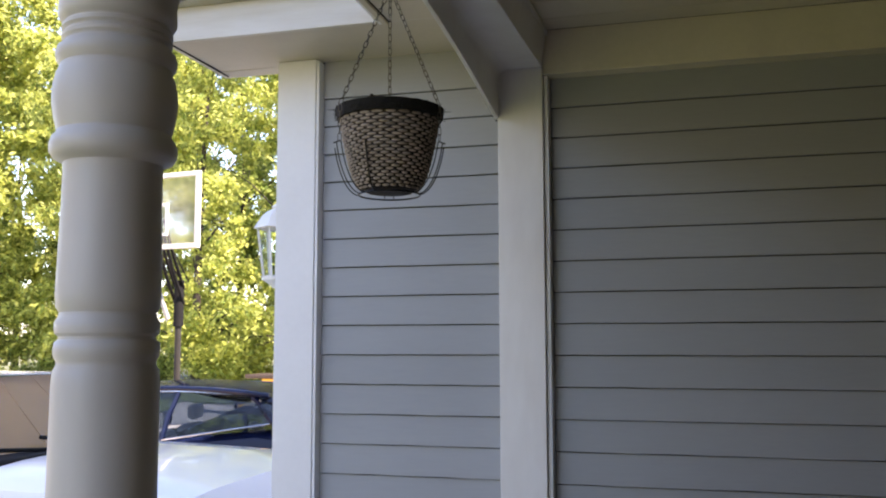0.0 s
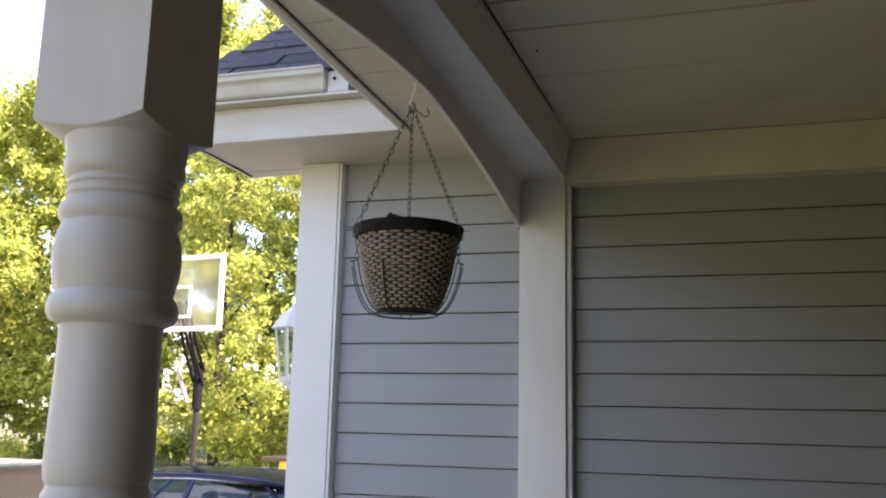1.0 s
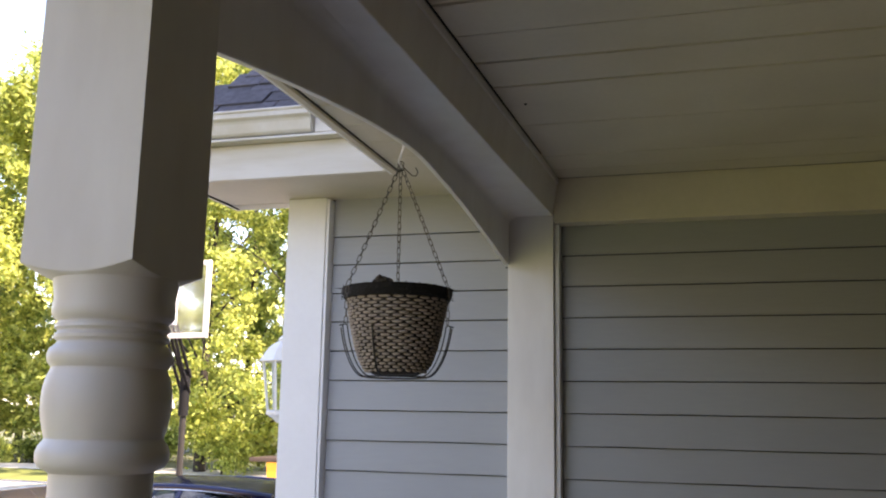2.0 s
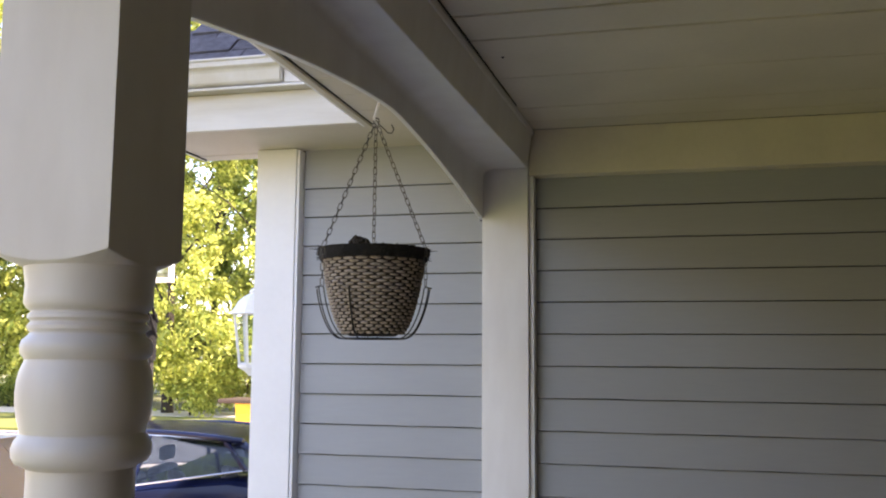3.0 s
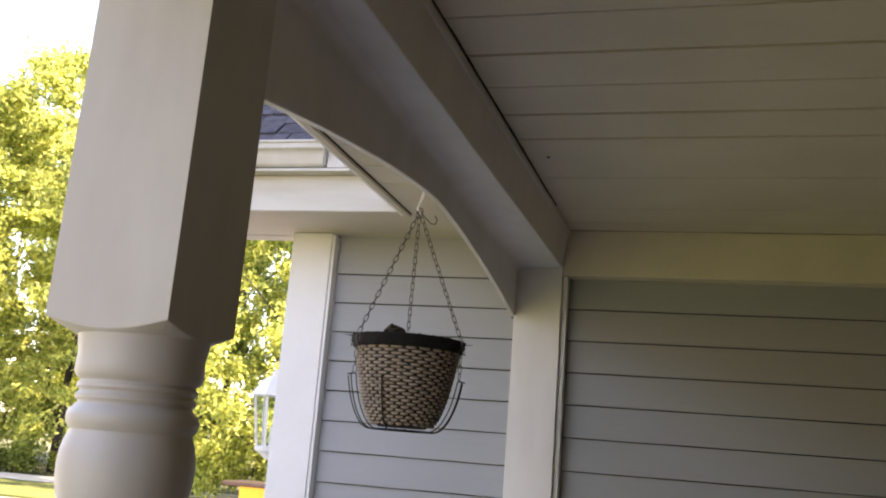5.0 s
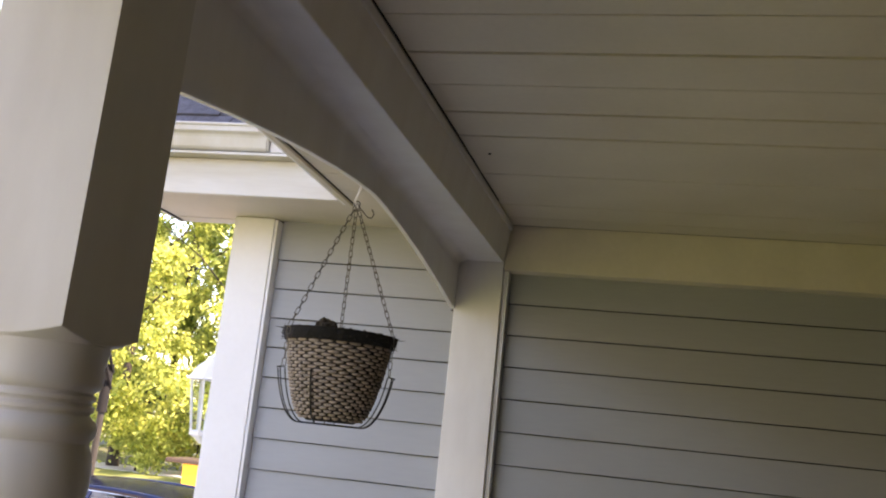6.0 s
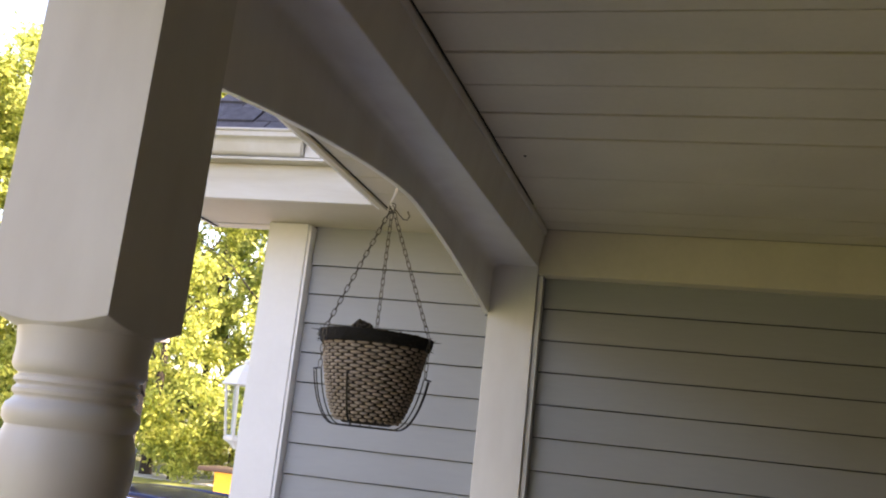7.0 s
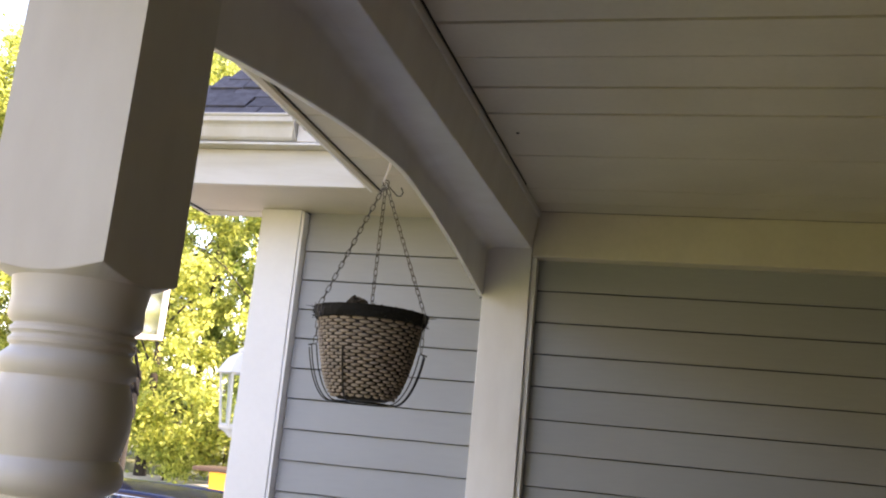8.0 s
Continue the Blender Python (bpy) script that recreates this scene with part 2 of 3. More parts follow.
# ---- porch: pilaster, corner board, frieze, beam, ceiling ----
PILX0, PILX1, PILY = 0.288, 0.456, 3.09
pil = empty("pilaster")
tagged(pil, "white-painted board pilaster against the grey siding wall", "pilaster", kind="structure")
part("board", box(PILX0, PILX1, PILY, WL + 0.02, GZ + 0.5, 2.6325, 0.003), POSTW, pil)
part("edge_strip", box(PILX1 + 0.0006, PILX1 + 0.0178, 3.108, WL, GZ + 0.5, 2.465, 0.002), WHITE, pil)
part("nail_head", lathe([(0.004, 0), (0.005, 0.002), (0.003, 0.004)], 10, PILX0 - 0.006, 3.1), TRIMK, pil).location.z = 2.305

corner = empty("corner_board")
tagged(corner, "white-painted corner board at the garage end", "trim", kind="structure")
part("board", box(-0.634, -0.468, 3.152, WL + 0.195, GZ, 2.622, 0.003), WHITE, corner)
part("edge_strip", box(-0.4675, -0.4558, 3.157, WL + 0.02, GZ, 2.618, 0.002), WHITE, corner)

frieze = link_bm("frieze_board", box(0.4575, 1.798, 3.0915, WR + 0.02, 2.466, 2.6325, 0.003), FRIEZE)
tagged(frieze, "cream-white frieze board under the porch ceiling", "trim", kind="structure")


def bx(y):
    """x of the beam's inner lower edge."""
    return 0.367 + 0.0285 * y


def cx(y):
    """x of the line where the beam's inner face meets the ceiling."""
    return 0.385 + 0.031 * y


beam = empty("porch_beam")
tagged(beam, "white-painted boxed porch beam with a shallow arched board", "beam", kind="structure")
ya, yb = -0.948, 3.088
part("box", hexa([(0.262, ya, 2.492), (bx(ya), ya, 2.492), (bx(yb), yb, 2.492), (0.262, yb, 2.492),
                  (0.262, ya, 2.64), (cx(ya) - 0.006, ya, 2.64), (cx(yb) - 0.006, yb, 2.64), (0.262, yb, 2.64)], 0.003), POSTW, beam)
part("ceiling_trim", hexa([(cx(ya) - 0.009, ya, 2.607), (cx(ya) - 0.004, ya, 2.608), (cx(yb) - 0.004, yb - 0.005, 2.608), (cx(yb) - 0.009, yb - 0.005, 2.607),
                           (cx(ya) - 0.009, ya, 2.628), (cx(ya) - 0.002, ya, 2.627), (cx(yb) - 0.002, yb - 0.005, 2.627), (cx(yb) - 0.009, yb - 0.005, 2.628)], 0.002), POSTW, beam)


def arch_z(y):
    u = y - 1.97
    lift = (0.005 + 0.008 * math.exp(-((y - 2.4) / 0.5) ** 2)) * max(0.0, min(1.0, (3.12 - y) / 0.35))
    return 2.402 + lift + 0.007 * math.exp(-((u - 0.1) / 0.55) ** 2) - (0.118 * (-u) ** 1.6 if u < 0 else 0.078 * u ** 1.15)


bm = bmesh.new()
rings = []
for i in range(41):
    y = 0.80 + (PILY - 0.80) * i / 40
    xi = 0.302 - 0.010 * ((y - 0.8) / 2.3) ** 3
    z = arch_z(y)
    rings.append([(xi - 0.016, y, z), (xi - 0.003, y, z), (xi, y, z + 0.004), (xi, y, max(z + 0.006, 2.4915 - 0.026))]
                 + [(xi + 0.03 * (1 - math.cos(t)), y, 2.4913 - 0.026 * (1 - math.sin(t))) for t in (0.2, 0.45, 0.7, 0.95, 1.2, 1.42)]
                 + [(xi + 0.031, y, 2.4916), (xi + 0.031, y, 2.4918), (xi - 0.016, y, 2.4918)])
part("arch_board", loft(rings), POSTW, beam, smooth=True)
# Added behind the camera to cut light on the back wall and basket.
wall_light_block = link_bm("wall_light_block", box(0.27, 1.798, -1.1, -0.95, FLOOR, 2.633), UNSEEN_WALL)
tagged(wall_light_block, "unseen plain dark wall added to cut light at the porch end", "wall", kind="structure")

# ceiling of narrow boards, one mesh, with grooves between them
bm = bmesh.new()
y, nxt, step = 3.0905, 2.975, 0.172
ys = []
while y > -0.95:
    ys.append((max(nxt, -0.95), y))
    y, nxt = nxt, nxt - step
for k, (a, b) in enumerate(ys):
    dz = 0.0012 * ((k * 37) % 5 - 2) / 2
    gw = 0.009 if b < 2.35 else 0.003
    prof = [(b, 2.634 + dz), (a + gw, 2.634 + dz), (a + gw - 0.0015, 2.648 + dz), (a, 2.650), (a, 2.655), (b, 2.655)]
    loft([[(0.30, p, q) for p, q in prof], [(1.798, p, q) for p, q in prof]], bm=bm)
ceiling = link_bm("ceiling", bm, CEIL)
tagged(ceiling, "off-white painted tongue-and-groove porch ceiling boards", "ceiling", kind="structure")
bm, rng_g = bmesh.new(), random.Random(3)
rings = []
for k in range(61):
    y = -0.94 + 3.69 * k / 60
    wd = rng_g.uniform(0.0005, 0.0028) * (1 if y < 2.2 else 0.6)
    rings.append([(cx(y) - 0.0015, y, 2.6285), (cx(y) - 0.0015 + wd, y, 2.6285), (cx(y) - 0.0015 + wd, y, 2.6336), (cx(y) - 0.0015, y, 2.6336)])
ceil_gap = link_bm("ceiling_gap", loft(rings, bm=bm), GAP)
tagged(ceil_gap, "dark open joint along the ceiling edge", "joint", kind="structure")
for i, (nx, ny) in enumerate(((0.512, 2.262),)):
    nail = link_bm("ceiling_nail", lathe([(0.003, 2.630), (0.0045, 2.632), (0.0045, 2.635)], 10, nx, ny), GAP)
    tagged(nail, "small dark nail head in the porch ceiling", "nail")

# porch eave outside the beam
EX = -0.045
eave = empty("porch_eave")
tagged(eave, "cream-painted porch eave with soffit panels and drip edge", "eave", kind="structure")
yy, k = 2.76, 0
while yy > -3.7:
    y2 = max(yy - 0.178, -3.7)
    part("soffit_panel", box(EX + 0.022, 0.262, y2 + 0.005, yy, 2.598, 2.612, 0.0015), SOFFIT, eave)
    yy, k = y2, k + 1
part("backing", box(EX + 0.01, 0.27, -3.7, 2.76, 2.613, 2.64), GAP, eave)
rng_j = random.Random(8)
rings = []
for i in range(131):
    y, wd = -3.7 + 6.46 * i / 130, rng_j.uniform(0.0018, 0.0055)
    rings.append([(EX + 0.0165, y, 2.5965), (EX + 0.0165 + wd, y, 2.5965), (EX + 0.0165 + wd, y, 2.606), (EX + 0.0165, y, 2.606)])
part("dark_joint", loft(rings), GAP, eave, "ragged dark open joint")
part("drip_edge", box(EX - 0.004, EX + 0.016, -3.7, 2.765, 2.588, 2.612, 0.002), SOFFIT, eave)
part("fascia", box(EX - 0.018, EX - 0.006, -3.72, 2.765, 2.592, 2.76, 0.003), WHITE, eave)
porch_roof = link_bm("porch_roof", hexa([(EX - 0.06, -3.9, 2.762), (1.795, -3.9, 2.762), (1.795, 2.72, 2.8), (EX - 0.06, 2.72, 2.78),
                                         (EX - 0.06, -3.9, 2.79), (1.795, -3.9, 3.2), (1.795, 2.72, 3.2), (EX - 0.06, 2.72, 2.81)]), SHINGLE)
tagged(porch_roof, "dark asphalt porch roof", "roof", kind="structure")

# ---- garage eave, gutter, hip roof ----
FY = 2.815
g_eave = empty("garage_eave")
tagged(g_eave, "white-painted garage eave with flat soffit and fascia", "eave", kind="structure")
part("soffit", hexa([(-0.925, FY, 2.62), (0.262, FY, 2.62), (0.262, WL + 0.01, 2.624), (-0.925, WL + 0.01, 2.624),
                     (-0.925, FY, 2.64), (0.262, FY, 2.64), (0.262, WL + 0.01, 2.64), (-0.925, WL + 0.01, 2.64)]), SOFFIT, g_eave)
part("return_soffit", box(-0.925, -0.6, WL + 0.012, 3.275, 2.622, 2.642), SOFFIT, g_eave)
part("fascia", box(-0.95, 0.262, FY - 0.022, FY - 0.001, 2.615, 2.747, 0.003), FASCIA, g_eave)
part("side_fascia", box(-0.95, -0.928, FY, 3.3, 2.6205, 2.747, 0.003), FASCIA, g_eave)
part("return_back", box(-0.927, -0.636, 3.277, 3.298, 2.6215, 2.747, 0.003), FASCIA, g_eave)
part("drip_strip", box(-0.99, -0.1, FY - 0.075, FY - 0.003, 2.748, 2.758, 0.002), GUTTER, g_eave)
part("dark_joint", box(-0.9275, -0.9215, FY, 3.27, 2.6175, 2.6235), GAP, g_eave)

gut = empty("gutter")
gut.location.z = -0.018
tagged(gut, "white metal box gutter under the shingled garage roof", "gutter")


def gutter_ring(x, grow=0.0):
    front = [(FY - 0.052, 2.782)] + [(FY - 0.06 - 0.018 * math.sin(t), 2.803 - 0.021 * math.cos(t)) for t in (0.3, 0.7, 1.1, 1.5)]
    front += [(FY - 0.081 - 0.017 * (1 - math.cos(t)), 2.812 + 0.03 * math.sin(t)) for t in (0.2, 0.5, 0.8, 1.1, 1.4)] + [(FY - 0.099, 2.846), (FY - 0.1, 2.87)]
    p = [(FY - 0.012, 2.782)] + front + [(a + 0.004, b + (0.004 if b < 2.8 else 0)) for a, b in front[::-1]] + [(FY - 0.016, 2.786), (FY - 0.016, 2.872), (FY - 0.012, 2.872)]
    return [(x, a - grow * 0.3, b) for a, b in p]


part("trough", loft([gutter_ring(-1.06), gutter_ring(-0.362)]), GUTTER, gut)
part("end_cap", prism([(FY - 0.012, 2.782), (FY - 0.052, 2.782), (FY - 0.068, 2.79), (FY - 0.078, 2.815), (FY - 0.096, 2.84), (FY - 0.102, 2.868), (FY - 0.012, 2.872)],
                      "x", -0.361, -0.355, 0.001), GUTTER, gut)
part("outlet_end", box(-0.353, -0.27, FY - 0.062, FY - 0.012, 2.782, 2.862, 0.003), GUTTER, gut)
part("rivet", lathe([(0.007, 0), (0.007, 0.004)], 12), GAP, gut).matrix_local = pose(-0.325, FY - 0.0625, 2.832, 90, 0, 0)
part("lip", tube([(-1.06, FY - 0.1, 2.869), (-0.36, FY - 0.1, 2.869)], 0.006), GUTTER, gut, smooth=True)

PITCH = radians(45)
TP = math.tan(PITCH)
ra, rb, rc = -1.06, FY - 0.03, 2.84
roof_pts = [(ra, rb, rc), (1.795, rb, rc), (1.795, rb + 2.4, rc + 2.4 * TP), (ra + 2.4, rb + 2.4, rc + 2.4 * TP), (ra, 3.3, rc), (-0.66, 3.3, rc + (-0.66 - ra) * TP),
            (-0.66, 9.3, rc + (-0.66 - ra) * TP), (ra + 2.4, 9.3, rc + 2.4 * TP), (1.795, 9.3, rc + 2.4 * TP), (-0.66, 3.3, rc), (1.795, 9.3, rc), (-0.66, 9.3, rc)]
bm = bmesh.new()
rv = [bm.verts.new(p) for p in roof_pts]
for f in ((0, 1, 2, 3), (0, 3, 7, 6, 5, 4), (3, 2, 8, 7), (4, 5, 9), (0, 4, 9, 11, 10, 1), (5, 6, 11, 9), (6, 7, 8, 10, 11), (1, 10, 8, 2)):
    bm.faces.new([rv[k] for k in f])
g_roof = link_bm("garage_roof", bm, SHINGLE)
g_roof.location.z = -0.018
tagged(g_roof, "dark grey asphalt shingle hip roof of the garage", "roof", kind="structure")
random.seed(4)
tab_meshes = []
for wv in (0.14, 0.19, 0.24, 0.3):
    bmx = box(0, wv - 0.006, 0, 0.13, 0, 0.01, 0.0015)
    me = bpy.data.meshes.new("shingle")
    bmx.to_mesh(me)
    bmx.free()
    me.materials.append(SHINGLE)
    tab_meshes.append((wv, me))
for row in range(16):
    up = row * 0.086
    yb_, zb_ = FY - 0.075 + up * math.cos(PITCH), 2.862 + up * math.sin(PITCH)
    x = -1.06 + up * math.cos(PITCH) + random.uniform(0, 0.08)
    while x < 0.5:
        wv, me = random.choice(tab_meshes)
        ob = new("shingle", me)
        ob.parent = g_roof
        ob.matrix_local = Matrix.Translation((x, yb_ + random.uniform(-0.006, 0.004), zb_ + random.uniform(0, 0.003))) @ Matrix.Rotation(PITCH - 0.05, 4, "X")
        x += wv

# ---- turned porch post ----
PX, PY = 0.304, 0.78
post = empty("porch_post")
tagged(post, "white-painted turned wooden porch post with square upper block", "post")


def square_r(a, h):
    return h / max(abs(math.cos(a)), abs(math.sin(a)))


n, H = 64, 0.0738
angs = [2 * math.pi * i / n for i in range(n)]


def ring_sq(zf, h):
    return [(PX - 0.004 + square_r(a, h) * math.cos(a), PY + square_r(a, h) * math.sin(a), zf(square_r(a, h))) for a in angs]


zcut = 1.922
rings = [[(PX + 0.06 * math.cos(a), PY + 0.06 * math.sin(a), zcut - 0.006) for a in angs],
         [(PX - 0.002 + 0.0722 * math.cos(a), PY + 0.0722 * math.sin(a), zcut - 0.0022) for a in angs],
         ring_sq(lambda r: zcut + (r - H) * 0.4, H - 0.0006), ring_sq(lambda r: zcut + 0.001 + (r - H) * 0.4, H),
         ring_sq(lambda r: 2.12, H), ring_sq(lambda r: 2.49, H)]
part("upper_block", loft(rings), POSTG, post)
prof = [(0.0714, 1.9205), (0.0702, 1.916), (0.0682, 1.911), (0.069, 1.905), (0.069, 1.897), (0.066, 1.892), (0.0615, 1.889), (0.0615, 1.8875), (0.0643, 1.885), (0.0648, 1.881), (0.0612, 1.878),
        (0.0612, 1.8765), (0.0645, 1.873), (0.0642, 1.869), (0.061, 1.866), (0.061, 1.8645), (0.064, 1.861), (0.0685, 1.857), (0.0705, 1.850), (0.0695, 1.842), (0.065, 1.836),
        (0.0655, 1.832), (0.069, 1.822), (0.0715, 1.808), (0.0725, 1.792), (0.072, 1.776), (0.070, 1.76), (0.067, 1.745), (0.0655, 1.738),
        (0.067, 1.735), (0.071, 1.730), (0.0735, 1.722), (0.073, 1.713), (0.069, 1.706), (0.062, 1.703), (0.0575, 1.70), (0.057, 1.69),
        (0.0572, 1.65), (0.0585, 1.60), (0.0595, 1.56), (0.0597, 1.545), (0.0585, 1.53), (0.0548, 1.524), (0.0555, 1.519), (0.0592, 1.513),
        (0.0595, 1.506), (0.0588, 1.5), (0.0547, 1.496), (0.0547, 1.493), (0.0588, 1.489), (0.0598, 1.482), (0.0595, 1.474), (0.0562, 1.468),
        (0.0558, 1.463), (0.0595, 1.456), (0.0605, 1.44), (0.062, 1.2), (0.063, 0.95), (0.066, 0.93), (0.066, 0.91), (0.062, 0.9)]


def ring_drop(z):
    """The bead stack sits lower, with a longer plain neck above it."""
    return 0.0 if z < 1.738 else 0.018 * min(1.0, (z - 1.738) / 0.098, max(0.0, (1.919 - z) / 0.012))


part("turned_shaft", lathe([(r, z - ring_drop(z)) for r, z in prof[::-1]], 64, PX, PY), POSTG, post, smooth=True)
sa = radians(282)
part("seam", hexa([(PX + r * math.cos(sa + d), PY + r * math.sin(sa + d), z) for z, r0 in ((0.98, 0.0), (1.455, -0.0022)) for r, d in ((0.0602 + r0, -0.009), (0.0622 + r0, -0.009), (0.0622 + r0, 0.009), (0.0602 + r0, 0.009))]), POSTG, post, "fine raised line along the shaft")
rings = [ring_sq(lambda r: FLOOR, H), ring_sq(lambda r: 0.88 - (r - H) * 0.7, H), [(PX + 0.06 * math.cos(a), PY + 0.06 * math.sin(a), 0.905) for a in angs]]
part("lower_block", loft(rings), POSTG, post)

# ---- hanging basket ----
BX, BY = 0.231, 2.02
basket = empty("hanging_basket")
tagged(basket, "brown and beige woven hanging basket on three chains", "basket")
arm_spike = radians(20)
RT, RB, ZT, ZB = 0.1335, 0.06, 2.083, 1.867


def basket_r(z):
    f = (z - ZB) / (ZT - ZB)
    return RB + (RT - RB) * (max(f, 0.0) ** 0.43)


zs = [ZB + (ZT - 0.012 - ZB) * i / 12 for i in range(13)]
outer = [(basket_r(z) - 0.004, z) for z in zs]
inner = [(basket_r(z) - 0.010, z) for z in zs[::-1][:-1]]
part("liner", lathe([(0.02, ZB)] + outer + inner + [(RB - 0.01, ZB + 0.01), (0.02, ZB + 0.01)], 48, BX, BY), WEAVED, basket, smooth=True)
bm = bmesh.new()
n_row, cnt = 24, 23
rng_w = random.Random(5)
for row in range(n_row):
    z = ZB + 0.008 + (ZT - 0.042 - ZB) * row / (n_row - 1)
    r = basket_r(z)
    wv = 2 * math.pi * r / cnt
    for i in range(cnt):
        a = 2 * math.pi * (i + 0.5 * (row % 2)) / cnt + rng_w.uniform(-0.012, 0.012)
        m = (Matrix.Translation((BX + (r - 0.0015) * math.cos(a), BY + (r - 0.0015) * math.sin(a), z + rng_w.uniform(-0.0006, 0.0006)))
             @ Matrix.Rotation(a, 4, "Z") @ Matrix.Rotation(0.24, 4, "Y"))
        hw, hh = wv * rng_w.uniform(0.285, 0.325), 0.0039
        rows_v = [[bm.verts.new(m @ Vector((d, hw * ky, hh * kz * e_))) for kz in (-1, -0.55, 0.55, 1)]
                  for ky, d, e_ in ((-1.3, -0.0035, 0.35), (-0.8, 0.0006, 0.8), (0, 0.0022, 1), (0.8, 0.0006, 0.8), (1.3, -0.0035, 0.35))]
        for rv_ in rows_v:
            rv_[0].co += m.to_3x3() @ Vector((-0.002, 0, 0))
            rv_[3].co += m.to_3x3() @ Vector((-0.002, 0, 0))
        for p in range(4):
            for q in range(3):
                bm.faces.new((rows_v[p][q], rows_v[p + 1][q], rows_v[p + 1][q + 1], rows_v[p][q + 1]))
strands = part("weave", bm, WEAVE, basket, "flat beige woven strands", smooth=True)
strands["kind"] = "stuff"
random.seed(11)
bm = bmesh.new()
rings = []
for i in range(72):
    a = 2 * math.pi * i / 72
    j = [random.uniform(-0.0009, 0.0009) for _ in range(8)]
    rr = []
    for k in range(8):
        t = 2 * math.pi * k / 8
        rad = RT + 0.0045 * math.cos(t) + 0.004 * math.sin(t) + j[k]
        rr.append((BX + rad * math.cos(a), BY + rad * math.sin(a), ZT - 0.016 + 0.0165 * max(-0.85, min(0.85, 1.3 * math.sin(t))) + j[k - 1]))
    rings.append(rr)
rings.append(rings[0])
loft(rings, cap=False, bm=bm)
for i in range(150):
    a, zz = random.uniform(0, 2 * math.pi), ZT - random.uniform(0.0, 0.03)
    r0, out, up = RT + 0.004, random.uniform(0.002, 0.008), random.uniform(-0.004, 0.007)
    tube([(BX + r0 * math.cos(a), BY + r0 * math.sin(a), zz), (BX + (r0 + out) * math.cos(a + 0.02), BY + (r0 + out) * math.sin(a + 0.02), zz + up)], [0.0011, 0.0003], 4, bm)
for a in (arm_spike, arm_spike + math.pi):
    tube([(BX + RT * math.cos(a), BY + RT * math.sin(a), ZT - 0.004), (BX + (RT + 0.026) * math.cos(a), BY + (RT + 0.026) * math.sin(a), ZT - 0.002)], [0.0016, 0.0004], 5, bm)
part("rim", bm, RIMM, basket, "dark braided rim with frayed fibres")
part("soil", lathe([(0.02, ZT - 0.03), (RT - 0.008, ZT - 0.03), (RT - 0.012, ZT - 0.02), (0.03, ZT - 0.008)], 32, BX, BY), DRY, basket, "dark dry soil")
# wire cradle
arm_angles = [radians(a) for a in (229, 349, 109, 266, 203, 15)]
cradle = part("wire_cradle", tube([(BX + 0.078 * math.cos(a), BY + 0.078 * math.sin(a), ZB - 0.006) for a in angs[::2]], 0.0023, 6, closed=True), WIRE, basket, "thin black wire cradle")
for q, a in enumerate(arm_angles):
    for side in (-1, 1):
        off = side * 0.012
        pts = []
        for i in range(15):
            f = i / 14
            th = f * math.pi / 2
            z = ZB - 0.006 + 0.121 * (1 - math.cos(th))
            r = 0.078 + (0.053 if q < 3 else 0.047) * math.sin(th) + 0.014 * f ** 2
            if q == 3:
                r = basket_r(max(z, ZB)) + 0.007
            pts.append((BX + r * math.cos(a) - off * math.sin(a), BY + r * math.sin(a) + off * math.cos(a), z))
        if q >= 3 and side == 1:
            continue
        part("wire_arm", tube(pts, 0.0024 if q == 3 else 0.0016, 6), WIRE, cradle)
    if q < 3:
        r0 = 0.145
        part("wire_tip", tube([(BX + (r0 + 0.006) * math.cos(a) - 0.016 * math.sin(a), BY + (r0 + 0.006) * math.sin(a) + 0.016 * math.cos(a), ZB + 0.115),
                               (BX + r0 * math.cos(a), BY + r0 * math.sin(a), ZB + 0.117),
                               (BX + (r0 + 0.006) * math.cos(a) + 0.016 * math.sin(a), BY + (r0 + 0.006) * math.sin(a) - 0.016 * math.cos(a), ZB + 0.115)], 0.0018, 6), WIRE, cradle)
# chains of links
APEX = Vector((BX, BY, 2.408))
bm0 = bmesh.new()
ln, lw, lr = 0.0105, 0.0045, 0.0011
loop = [(lw * math.cos(t), 0, (ln - lw) * (1 if math.sin(t) > 0 else -1) + lw * math.sin(t)) for t in [2 * math.pi * (i + 0.5) / 12 for i in range(12)]]
tube(loop, lr, 5, bm0, closed=True)
link_me = bpy.data.meshes.new("chain_link")
bm0.to_mesh(link_me)
bm0.free()
link_me.materials.append(CHAIN)
for q, a in enumerate(arm_angles[:3]):
    rim_pt = Vector((BX + (RT + 0.009) * math.cos(a), BY + (RT + 0.009) * math.sin(a), ZT - 0.005))
    low = Vector((BX + 0.143 * math.cos(a), BY + 0.143 * math.sin(a), ZB + 0.117))
    chain = part("chain", tube([low, low + Vector((0, 0, 0.004))], 0.0012, 5), CHAIN, basket, "thin dark steel chain")
    for s0, s1 in ((APEX, rim_pt), (rim_pt, low)):
        d = s1 - s0
        cnt = max(2, int(d.length / 0.0165))
        rot = d.to_track_quat("Z", "X").to_matrix().to_4x4()
        for i in range(cnt):
            ob = new("chain_link", link_me)
            ob.parent = chain
            ob.matrix_local = Matrix.Translation(s0 + d * ((i + 0.5) / cnt)) @ rot @ Matrix.Rotation(radians(90 * (i % 2) + 35), 4, "Z")
